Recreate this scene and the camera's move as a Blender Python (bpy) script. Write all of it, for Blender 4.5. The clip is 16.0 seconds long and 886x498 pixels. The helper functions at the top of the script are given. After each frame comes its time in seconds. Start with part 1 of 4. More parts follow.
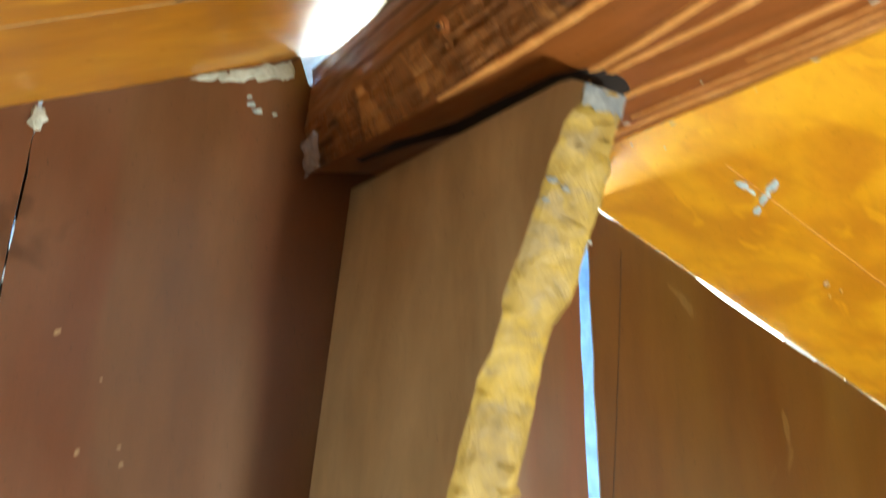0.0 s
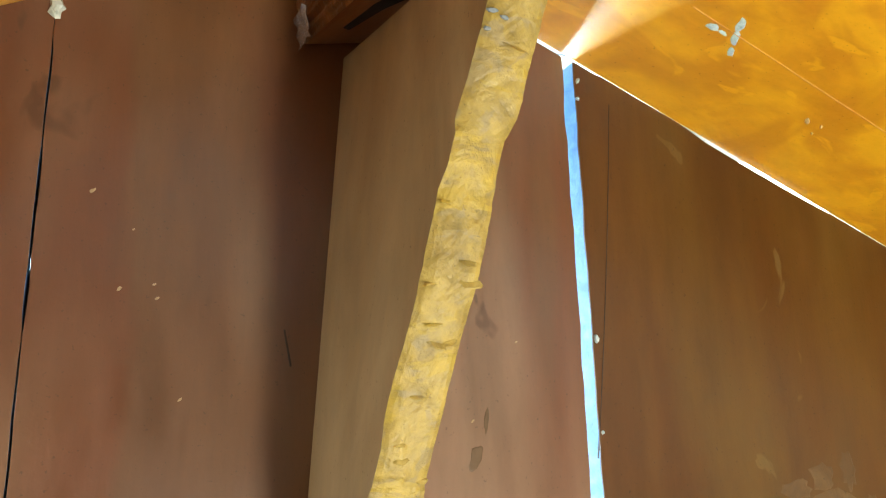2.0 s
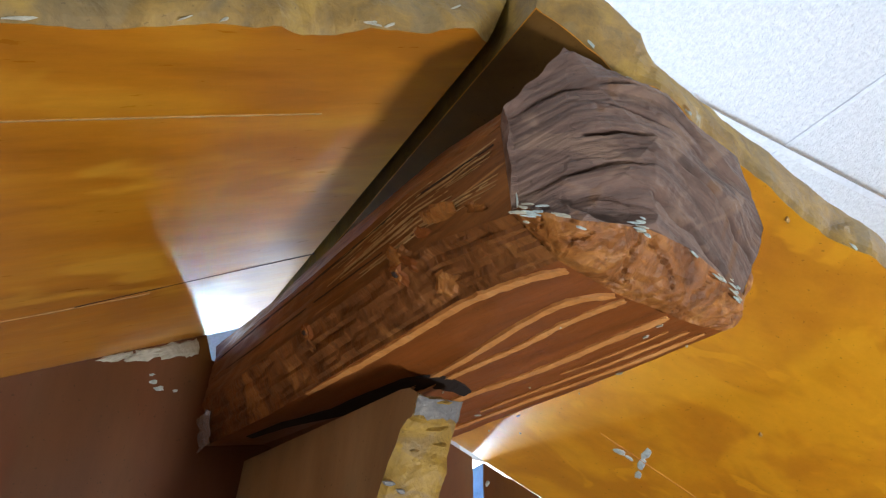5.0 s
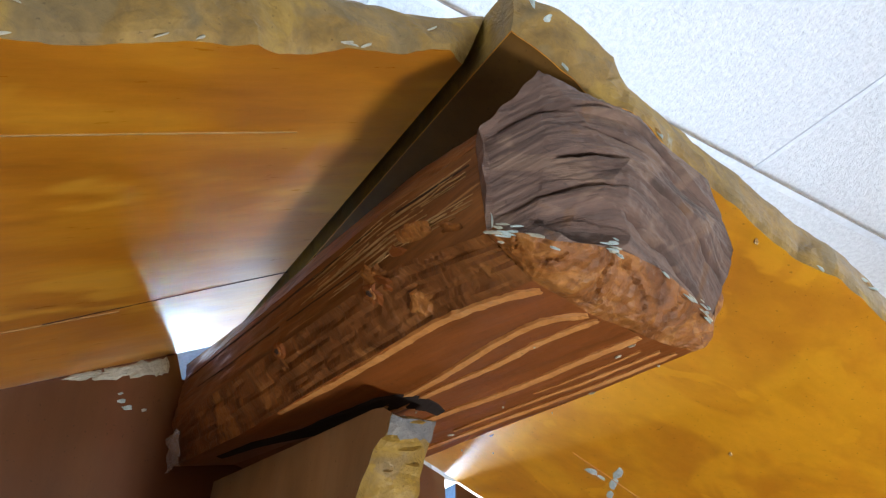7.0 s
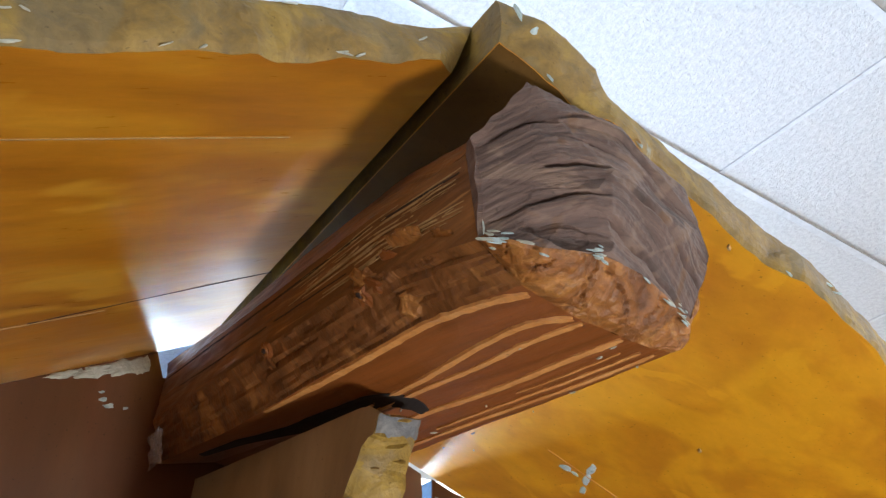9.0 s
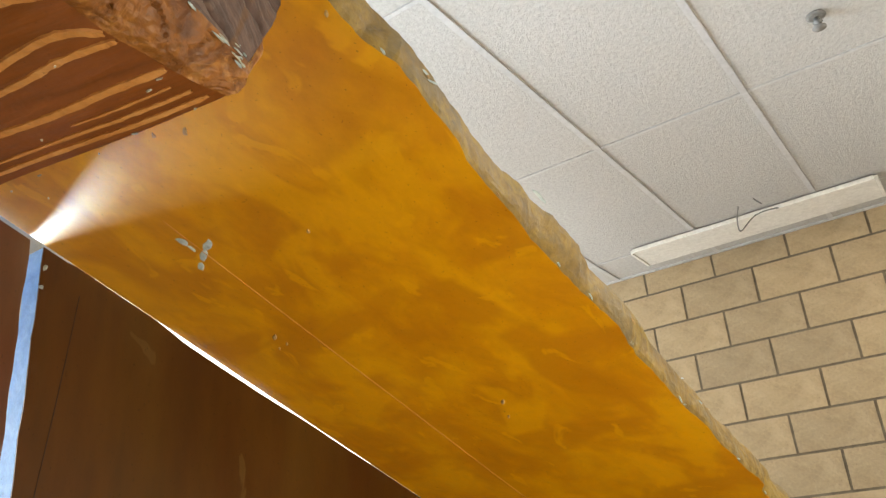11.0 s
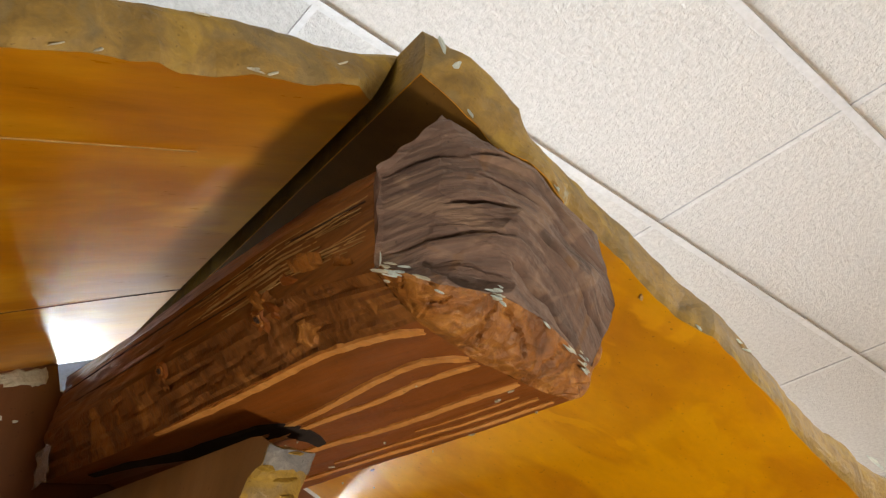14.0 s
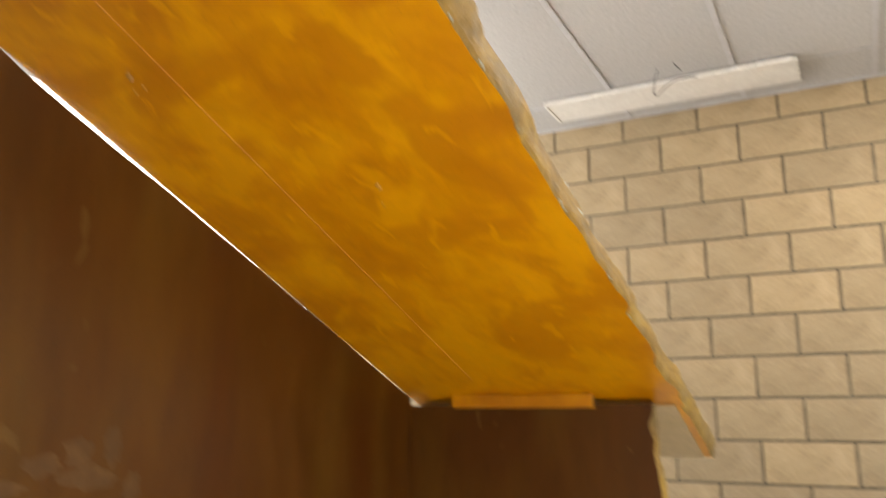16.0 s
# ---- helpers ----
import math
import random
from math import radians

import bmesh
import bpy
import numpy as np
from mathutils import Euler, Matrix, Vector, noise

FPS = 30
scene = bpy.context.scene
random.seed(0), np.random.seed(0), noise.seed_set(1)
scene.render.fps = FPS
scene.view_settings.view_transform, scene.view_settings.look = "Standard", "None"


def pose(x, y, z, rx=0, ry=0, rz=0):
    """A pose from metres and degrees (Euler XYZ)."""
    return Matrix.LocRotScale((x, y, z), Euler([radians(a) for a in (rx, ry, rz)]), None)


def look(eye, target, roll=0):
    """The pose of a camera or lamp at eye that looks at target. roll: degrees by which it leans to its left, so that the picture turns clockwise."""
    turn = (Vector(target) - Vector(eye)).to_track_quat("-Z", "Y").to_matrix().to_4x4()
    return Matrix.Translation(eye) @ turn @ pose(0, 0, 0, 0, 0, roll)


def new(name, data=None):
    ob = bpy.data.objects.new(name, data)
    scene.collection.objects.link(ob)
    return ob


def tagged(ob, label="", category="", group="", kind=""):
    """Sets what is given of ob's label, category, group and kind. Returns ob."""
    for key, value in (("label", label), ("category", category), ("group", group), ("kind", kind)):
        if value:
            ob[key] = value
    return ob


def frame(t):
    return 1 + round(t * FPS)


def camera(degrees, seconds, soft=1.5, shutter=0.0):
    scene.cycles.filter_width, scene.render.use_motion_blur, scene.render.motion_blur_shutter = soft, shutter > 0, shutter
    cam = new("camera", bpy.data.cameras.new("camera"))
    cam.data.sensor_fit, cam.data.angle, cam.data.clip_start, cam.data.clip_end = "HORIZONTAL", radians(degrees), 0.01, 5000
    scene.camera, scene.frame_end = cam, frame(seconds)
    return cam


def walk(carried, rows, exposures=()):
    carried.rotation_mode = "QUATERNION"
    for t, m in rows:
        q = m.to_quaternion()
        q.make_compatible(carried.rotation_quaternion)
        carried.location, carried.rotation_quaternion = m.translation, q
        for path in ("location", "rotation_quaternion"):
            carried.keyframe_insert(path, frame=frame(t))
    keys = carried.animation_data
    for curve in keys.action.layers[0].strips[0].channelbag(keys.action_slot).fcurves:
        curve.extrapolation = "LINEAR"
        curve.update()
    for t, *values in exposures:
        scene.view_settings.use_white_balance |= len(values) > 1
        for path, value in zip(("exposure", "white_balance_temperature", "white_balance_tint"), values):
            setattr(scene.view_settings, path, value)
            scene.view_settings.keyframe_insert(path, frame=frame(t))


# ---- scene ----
cam = camera(58.3, 16.0, soft=1.2, shutter=0.35)
PATH = [
    (0, (0.026, -0.014, 1.388), (0.946, 1.623, 2.076), 1.1),
    (0.5, (0.04, -0.128, 1.236), (0.967, 1.57, 1.745), -1.3),
    (1, (0.067, -0.145, 1.24), (0.948, 1.585, 1.72), -1.5),
    (1.5, (0.07, -0.136, 1.249), (0.918, 1.608, 1.735), -1.5),
    (2, (0.073, -0.13, 1.257), (0.894, 1.626, 1.751), -1.5),
    (2.5, (0.086, -0.133, 1.26), (0.889, 1.618, 1.8), -1.3),
    (3, (0.073, -0.136, 1.303), (0.854, 1.58, 1.968), 0.1),
    (3.5, (0.066, -0.135, 1.354), (0.841, 1.499, 2.207), 2.2),
    (4, (0.064, -0.193, 1.424), (0.862, 1.321, 2.459), 2.4),
    (4.5, (0.073, -0.197, 1.443), (0.891, 1.246, 2.56), 1.2),
    (5, (0.078, -0.196, 1.44), (0.918, 1.218, 2.578), 0.4),
    (7.5, (0.073, -0.197, 1.439), (0.962, 1.15, 2.62), -0.7),
    (8, (0.062, -0.192, 1.433), (0.962, 1.147, 2.616), -0.9),
    (8.5, (0.058, -0.201, 1.432), (0.986, 1.123, 2.609), -1.3),
    (9, (0.042, -0.204, 1.431), (1.001, 1.106, 2.599), -1.9),
    (9.5, (0.111, -0.245, 1.419), (1.205, 0.995, 2.544), -3.7),
    (10, (0.19, -0.293, 1.345), (1.62, 0.778, 2.242), -5.5),
    (10.2, (0.218, -0.297, 1.341), (1.768, 0.724, 2.086), -5.2),
    (12.5, (0.175, -0.244, 1.398), (1.45, 0.884, 2.448), -0.8),
    (13, (0.107, -0.226, 1.428), (1.216, 0.98, 2.576), 0.1),
    (13.5, (0.084, -0.227, 1.447), (1.111, 0.988, 2.659), 0.1),
    (14, (0.09, -0.223, 1.443), (1.111, 0.981, 2.671), -0.2),
    (14.5, (0.099, -0.216, 1.438), (1.132, 0.979, 2.665), -0.5),
    (15, (0.1, -0.211, 1.436), (1.169, 0.982, 2.634), -0.9),
    (15.5, (0.225, -0.231, 1.337), (1.57, 0.941, 2.242), -0.3),
    (15.7, (0.292, -0.234, 1.316), (1.821, 0.85, 2.015), -0.2),
    (16, (0.374, -0.258, 1.233), (2.095, 0.653, 1.686), 0.7),
]
EXPOSURES = [
    (0.0, 0.84, 6050, -4), (1.5, 0.76, 6050, -4), (3.4, 0.72, 6050, -2), (4.3, -0.14, 5900, 12), (9.2, -0.20, 5900, 12), (10.0, -0.38, 7200, 10), (12.3, -0.40, 7500, 13), (13.2, -0.45, 8000, 16), (14.8, -0.45, 8000, 16), (15.4, -0.36, 7700, 15), (16.0, -0.24, 7600, 15),
]
walk(cam, [(t, look(eye, target, roll)) for t, eye, target, roll in PATH], EXPOSURES)

# ---- light and sky ----
world = bpy.data.worlds.new("world")
scene.world = world
world.use_nodes = True
wn = world.node_tree.nodes
sky = wn.new("ShaderNodeTexSky")
sky.sky_type, sky.sun_disc = "NISHITA", False
sky.sun_elevation, sky.sun_rotation = radians(35), radians(200)
world.node_tree.links.new(sky.outputs[0], wn["Background"].inputs[0])
wn["Background"].inputs[1].default_value = 0.08


def area(name, place, target, width, height, watts, colour, spread=180):
    lamp = bpy.data.lights.new(name, "AREA")
    lamp.shape, lamp.size, lamp.size_y, lamp.energy, lamp.color = "RECTANGLE", width, height, watts, colour
    lamp.spread = radians(spread)
    ob = new(name, lamp)
    ob.matrix_world = look(place, target)
    return ob


# daylight standing in the openings of the back wall's windows
area("daylight_back", (0.88, 2.92, 1.42), (0.88, 0, 1.42), 0.80, 1.8, 210, (0.66, 0.84, 1.0), 105)
area("daylight_back_east", (3.2, 2.96, 2.24), (3.2, 0, 2.24), 2.2, 1.28, 125, (0.90, 0.96, 1.0))
# fill lamp added to lift left-facing sides; the west opening is unseen
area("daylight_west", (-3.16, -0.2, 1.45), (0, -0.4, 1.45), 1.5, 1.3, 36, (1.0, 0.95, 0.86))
# fill lamp added for the block wall and ceiling, in an unseen opening
area("daylight_front", (3.4, -1.0, 1.80), (3.5, 1, 2.5), 0.95, 1.0, 2.5, (1.0, 0.97, 0.93))
# added lamp for upward light and beam shadows; its floor-level opening is made up
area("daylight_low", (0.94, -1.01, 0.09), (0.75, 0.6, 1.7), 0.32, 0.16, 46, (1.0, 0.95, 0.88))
# two ceiling troffers behind the camera
for x in (2.40, 3.62):
    area("troffer_light", (x, -0.76, 2.955), (x, -0.76, 0), 0.56, 0.44, 21, (1.0, 0.97, 0.92))

# ---- materials ----


def material(name, rough=0.5, metal=0.0):
    m = bpy.data.materials.new(name)
    m.use_nodes = True
    b = m.node_tree.nodes["Principled BSDF"]
    b.inputs["Roughness"].default_value, b.inputs["Metallic"].default_value = rough, metal
    return m, m.node_tree.nodes, m.node_tree.links, b


def coords(n, l, scale=(1, 1, 1), rotate=(0, 0, 0), uv=False):
    tc, mp = n.new("ShaderNodeTexCoord"), n.new("ShaderNodeMapping")
    mp.inputs["Scale"].default_value = scale
    mp.inputs["Rotation"].default_value = [radians(a) for a in rotate]
    l.new(tc.outputs["UV" if uv else "Object"], mp.inputs["Vector"])
    return mp.outputs[0]


def noisy(n, l, vec, scale, detail=4.0, rough=0.55, warp=0.0):
    t = n.new("ShaderNodeTexNoise")
    t.inputs["Scale"].default_value, t.inputs["Detail"].default_value = scale, detail
    t.inputs["Roughness"].default_value, t.inputs["Distortion"].default_value = rough, warp
    l.new(vec, t.inputs["Vector"])
    return t.outputs["Fac"]


def ramp(n, l, fac, *stops):
    r = n.new("ShaderNodeValToRGB")
    while len(r.color_ramp.elements) < len(stops):
        r.color_ramp.elements.new(0.5)
    for e, (at, c) in zip(r.color_ramp.elements, stops):
        e.position, e.color = at, (*c, 1) if len(c) == 3 else c
    l.new(fac, r.inputs[0])
    return r.outputs[0]


def mix(n, l, fac, a, b, how="MIX"):
    x = n.new("ShaderNodeMix")
    x.data_type, x.blend_type = "RGBA", how
    for socket, value in ((x.inputs[0], fac), (x.inputs[6], a), (x.inputs[7], b)):
        if isinstance(value, (int, float)):
            socket.default_value = value
        elif isinstance(value, tuple):
            socket.default_value = (*value, 1)
        else:
            l.new(value, socket)
    return x.outputs[2]


def relief(n, l, b, heights, distance=0.002, strength=0.6):
    normal = None
    for h, d in heights:
        k = n.new("ShaderNodeBump")
        k.inputs["Strength"].default_value, k.inputs["Distance"].default_value = strength, d
        l.new(h, k.inputs["Height"])
        if normal:
            l.new(normal, k.inputs["Normal"])
        normal = k.outputs[0]
    l.new(normal, b.inputs["Normal"])


G = lambda v: (v, v, v)


def painted(name, dark, mid, light, stretch=(1, 1, 1), rotate=(0, 0, 0), big=4.0, small=40.0, rough=(0.25, 0.5), bump=0.0012, warp=1.0, worn=None, coat=0.0, steps=(0.30, 0.5, 0.72), pits=0.69, grit=(0.72, 1.18), shine=0.5, uv=False, patches=(), streaks=None):
    """Hand-brushed paint on foam: blotches, brush drag and small dents."""
    m, n, l, b = material(name)
    v, even = coords(n, l, stretch, rotate, uv), coords(n, l)
    blotch, drag = noisy(n, l, v, big, 5, 0.6, warp), noisy(n, l, v, small, 6, 0.65, warp * 0.5)
    base = ramp(n, l, blotch, (steps[0], dark), (steps[1], mid), (steps[2], light))
    fine = ramp(n, l, drag, (0.3, G(grit[0])), (0.7, G(grit[1])))
    colour = mix(n, l, 0.55, base, fine, "MULTIPLY")
    for k, (tone, size, lo, hi, bend, pull) in enumerate(patches):
        # overlapping brush-loads of another tone, with edges of their own
        w = coords(n, l, pull, (7 * k, 11 * k, 23 * k))
        colour = mix(n, l, ramp(n, l, noisy(n, l, w, size, 3, 0.5, bend), (lo, G(0)), (hi, G(0.72))), colour, mix(n, l, 0.5, tone, fine, "MULTIPLY"))
    if streaks:
        tone, scale, lo, hi = streaks
        colour = mix(n, l, ramp(n, l, noisy(n, l, coords(n, l, scale, (0, 0, 0), uv), 1.0, 4, 0.6, 0.3), (lo, G(0)), (hi, G(0.8))), colour, tone)
    if worn:
        spots = ramp(n, l, noisy(n, l, even, 9, 8, 0.7, 0.4), (0.66, G(0)), (0.72, G(1)))
        colour = mix(n, l, spots, colour, worn)
    specks = noisy(n, l, even, 190, 2, 0.5)
    colour = mix(n, l, ramp(n, l, specks, (pits, G(0)), (pits + 0.05, G(0.55))), colour, mix(n, l, 1.0, colour, (0.35, 0.33, 0.30), "MULTIPLY"))
    l.new(colour, b.inputs["Base Color"])
    l.new(ramp(n, l, drag, (0.3, G(rough[0])), (0.7, G(rough[1]))), b.inputs["Roughness"])
    b.inputs["Coat Weight"].default_value = coat
    b.inputs["Specular IOR Level"].default_value = shine
    b.inputs["Coat Roughness"].default_value = 0.30
    relief(n, l, b, ((blotch, bump * 3), (drag, bump), (noisy(n, l, even, 160, 3), bump * 0.4)))
    return m


BROWN = painted("brown_paint", (0.078, 0.026, 0.0055), (0.112, 0.043, 0.012), (0.152, 0.070, 0.029), (1, 1, 0.22), big=2.6, small=30, rough=(0.28, 0.40), bump=0.0006, shine=0.6, warp=0.3,
                patches=(((0.110, 0.028, 0.005), 3.2, 0.51, 0.58, 0.4, (1.4, 1, 0.30)), ((0.215, 0.118, 0.064), 2.6, 0.49, 0.64, 0.2, (1.4, 1, 0.25)), ((0.060, 0.019, 0.004), 7.0, 0.63, 0.66, 0.8, (1, 1, 0.5))))
BROWN_DARK = painted("dark_brown_paint", (0.056, 0.017, 0.0012), (0.080, 0.027, 0.0020), (0.105, 0.044, 0.005), (1, 1, 0.25), big=2.4, small=26, rough=(0.34, 0.46), bump=0.0006, shine=0.34, warp=0.3,
                     patches=(((0.125, 0.064, 0.008), 2.4, 0.50, 0.72, 0.1, (1.3, 1, 0.28)), ((0.070, 0.020, 0.0014), 3.0, 0.53, 0.66, 0.2, (1.4, 1, 0.3)), ((0.14, 0.078, 0.020), 9.0, 0.68, 0.70, 1.0, (1, 1, 0.6))))
TAN = painted("tan_brown_paint", (0.24, 0.150, 0.074), (0.345, 0.238, 0.126), (0.43, 0.315, 0.185), (1, 1, 0.4), big=3.5, small=26, rough=(0.35, 0.5), bump=0.0006, shine=0.35)
OCHRE_L = painted("ochre_paint", (0.33, 0.116, 0.003), (0.46, 0.180, 0.005), (0.56, 0.27, 0.014), (0.35, 3.0, 1), big=5, small=34, rough=(0.26, 0.44), bump=0.0006, coat=0.9, pits=0.78, grit=(0.80, 1.12), warp=0.3,
                  patches=(((0.60, 0.30, 0.020), 6.0, 0.60, 0.66, 0.4, (0.5, 1.8, 1)), ((0.34, 0.120, 0.003), 5.0, 0.56, 0.62, 0.4, (0.4, 1.6, 1))))
OCHRE_R = painted("orange_ochre_paint", (0.48, 0.185, 0.003), (0.60, 0.255, 0.004), (0.68, 0.32, 0.006), (1.0, 1.5, 1), (0, 0, 30), big=5, small=22, rough=(0.30, 0.46), bump=0.0010, warp=0.4, coat=0.5, steps=(0.33, 0.5, 0.66), grit=(0.82, 1.12),
                  patches=(((0.71, 0.335, 0.006), 4.5, 0.52, 0.60, 0.6, (1, 1.5, 1)), ((0.47, 0.178, 0.003), 3.6, 0.54, 0.62, 0.5, (1.3, 1, 1)), ((0.71, 0.335, 0.006), 9.0, 0.62, 0.66, 0.6, (1, 1.6, 1))))
EDGE = painted("yellow_cut_edge_paint", (0.17, 0.104, 0.022), (0.26, 0.162, 0.036), (0.34, 0.225, 0.062), big=14, small=60, rough=(0.5, 0.7), bump=0.003, worn=(0.33, 0.32, 0.24), grit=(0.45, 1.45), patches=(((0.20, 0.145, 0.060), 9.0, 0.54, 0.60, 1.0, (1, 1, 1)), ((0.33, 0.215, 0.040), 11.0, 0.57, 0.62, 1.0, (1, 1, 1))))
EDGE_Y = painted("yellow_brace_edge_paint", (0.19, 0.115, 0.018), (0.30, 0.190, 0.030), (0.37, 0.245, 0.055), big=18, small=60, rough=(0.45, 0.65), bump=0.003, grit=(0.5, 1.4), patches=(((0.24, 0.165, 0.065), 20.0, 0.55, 0.60, 1.0, (1, 1, 1.6)), ((0.37, 0.235, 0.022), 16.0, 0.57, 0.61, 1.0, (1, 1, 1.8))))
BEAM = painted("beam_brown_paint", (0.10, 0.034, 0.007), (0.175, 0.064, 0.014), (0.29, 0.118, 0.030), (3, 40, 1), uv=True, big=1.6, small=6, rough=(0.4, 0.6), bump=0.0007, grit=(0.65, 1.3), warp=0.2, streaks=((0.40, 0.20, 0.065), (5, 150, 1), 0.62, 0.72))
BEAM_LOW = painted("beam_underside_paint", (0.17, 0.050, 0.008), (0.215, 0.064, 0.011), (0.26, 0.080, 0.016), (2.5, 25, 1), uv=True, big=1.6, small=8, rough=(0.36, 0.5), bump=0.0006, warp=0.2, streaks=((0.34, 0.125, 0.028), (4, 90, 1), 0.66, 0.74))
KNOTTY = painted("knotty_orange_paint", (0.13, 0.042, 0.006), (0.26, 0.094, 0.014), (0.42, 0.185, 0.040), big=20, small=90, rough=(0.4, 0.62), bump=0.003, grit=(0.4, 1.5), warp=1.5,
                patches=(((0.15, 0.050, 0.008), 14.0, 0.55, 0.60, 1.5, (1, 1, 1)), ((0.44, 0.20, 0.050), 26.0, 0.60, 0.66, 2.0, (1, 1, 1))))
TORN = painted("torn_side_paint", (0.10, 0.034, 0.006), (0.165, 0.058, 0.011), (0.25, 0.098, 0.022), (14, 5, 1), uv=True, big=1.8, small=9, rough=(0.4, 0.62), bump=0.003, grit=(0.45, 1.45), warp=0.8, streaks=((0.38, 0.165, 0.040), (16, 9, 1), 0.56, 0.64))
STRIPE = painted("orange_stripe_paint", (0.44, 0.18, 0.042), (0.56, 0.25, 0.065), (0.62, 0.31, 0.10), big=30, small=120, rough=(0.4, 0.6), bump=0.0008)
STRAW = painted("straw_stripe_paint", (0.30, 0.17, 0.06), (0.42, 0.27, 0.11), (0.50, 0.34, 0.16), big=30, small=120, rough=(0.4, 0.6), bump=0.0008)
PURPLE = painted("purple_brown_paint", (0.060, 0.034, 0.025), (0.115, 0.068, 0.052), (0.185, 0.115, 0.086), (9, 60, 1), uv=True, big=1.4, small=6, rough=(0.5, 0.7), bump=0.0025, grit=(0.6, 1.35), warp=0.4, streaks=((0.050, 0.026, 0.017), (7, 90, 1), 0.63, 0.71),
                patches=(((0.22, 0.140, 0.098), 11.0, 0.56, 0.61, 1.0, (1, 1, 1.6)), ((0.16, 0.078, 0.030), 11.0, 0.64, 0.68, 1.0, (1, 1, 1.3))))
SOFFIT = painted("beige_primer", (0.42, 0.33, 0.19), (0.48, 0.38, 0.23), (0.52, 0.42, 0.27), big=4, small=40, rough=(0.5, 0.7), bump=0.0004)
PUTTY = painted("grey_putty", (0.34, 0.33, 0.26), (0.48, 0.47, 0.38), (0.58, 0.57, 0.50), big=30, small=120, rough=(0.6, 0.8), bump=0.002)
FOAM = painted("bare_blue_foam", (0.12, 0.25, 0.44), (0.16, 0.31, 0.53), (0.22, 0.39, 0.60), big=30, small=200, rough=(0.5, 0.7), bump=0.0008)
CHIP = painted("chipped_foam", (0.30, 0.38, 0.38), (0.46, 0.55, 0.55), (0.62, 0.68, 0.66), big=40, small=200, rough=(0.6, 0.8), bump=0.001)
CONCRETE = painted("tan_block", (0.28, 0.212, 0.128), (0.335, 0.258, 0.16), (0.385, 0.302, 0.195), (1, 1, 1), (40, 0, 0), big=5, small=60, rough=(0.75, 0.95), bump=0.0012)
nn = CONCRETE.node_tree
info, bs = nn.nodes.new("ShaderNodeObjectInfo"), nn.nodes["Principled BSDF"]
src = bs.inputs["Base Color"].links[0].from_socket
nn.links.new(mix(nn.nodes, nn.links, 1.0, src, ramp(nn.nodes, nn.links, info.outputs["Random"], (0.0, (0.86, 0.86, 0.86)), (1.0, (1.08, 1.06, 1.02))), "MULTIPLY"), bs.inputs["Base Color"])
MORTAR = painted("grey_mortar", (0.10, 0.080, 0.055), (0.13, 0.105, 0.07), (0.16, 0.13, 0.09), big=12, small=90, rough=(0.85, 0.95), bump=0.001)
WALLPAINT = painted("cream_wall_paint", (0.46, 0.41, 0.33), (0.50, 0.45, 0.37), (0.54, 0.49, 0.41), big=2, small=40, rough=(0.6, 0.8), bump=0.0003)
FLOOR = painted("grey_floor_tile", (0.26, 0.24, 0.21), (0.30, 0.28, 0.25), (0.34, 0.32, 0.28), big=3, small=60, rough=(0.3, 0.5), bump=0.0003)
TBAR = painted("white_grid_metal", (0.40, 0.41, 0.43), (0.44, 0.45, 0.47), (0.48, 0.49, 0.51), big=5, small=40, rough=(0.35, 0.5), bump=0.0001)
ENAMEL = painted("white_enamel", (0.66, 0.66, 0.64), (0.72, 0.72, 0.70), (0.76, 0.76, 0.74), big=4, small=40, rough=(0.35, 0.5), bump=0.0002)
DARKWIRE = painted("grey_cable", (0.10, 0.10, 0.10), (0.16, 0.16, 0.16), (0.22, 0.22, 0.22), big=20, small=80, rough=(0.5, 0.6), bump=0.0002)
CREASE = painted("dark_crease", (0.02, 0.010, 0.006), (0.035, 0.016, 0.009), (0.05, 0.024, 0.013), big=30, small=120, rough=(0.6, 0.8), bump=0.0005)

m, n, l, b = material("ceiling_tile", 0.9)
v = coords(n, l)
grain, crumbs = noisy(n, l, v, 150, 3, 0.6), noisy(n, l, v, 60, 4, 0.7)
l.new(ramp(n, l, crumbs, (0.3, G(0.35)), (0.6, G(0.45))), b.inputs["Base Color"])
relief(n, l, b, ((crumbs, 0.005), (grain, 0.003)), strength=0.8)
TILE = m

m, n, l, b = material("clear_tape", 0.08)
b.inputs["Transmission Weight"].default_value, b.inputs["IOR"].default_value = 0.75, 1.4
b.inputs["Base Color"].default_value = (0.75, 0.72, 0.80, 1)
relief(n, l, b, ((noisy(n, l, coords(n, l), 70, 3), 0.006),))
TAPE = m

# ---- mesh helpers ----


def mesh_object(name, verts, faces, mat, parent=None, label="", smooth=False, grain=None):
    me = bpy.data.meshes.new(name)
    me.from_pydata([tuple(p) for p in verts], [], faces)
    for mm in mat if isinstance(mat, (list, tuple)) else (mat,):
        me.materials.append(mm)
    if grain:
        layer = me.uv_layers.new(name="grain")
        for lp in me.loops:
            layer.data[lp.index].uv = grain[lp.vertex_index]
    bm = bmesh.new()
    bm.from_mesh(me)
    bmesh.ops.recalc_face_normals(bm, faces=bm.faces)
    for f in bm.faces:
        f.smooth = smooth
    bm.to_mesh(me)
    bm.free()
    ob = new(name, me)
    if parent:
        ob.parent = parent
        ob.matrix_parent_inverse = whereis(parent).inverted()
    if label:
        tagged(ob, label)
    return ob


def whereis(ob):
    return (whereis(ob.parent) @ ob.matrix_parent_inverse @ ob.matrix_basis) if ob.parent else ob.matrix_basis.copy()


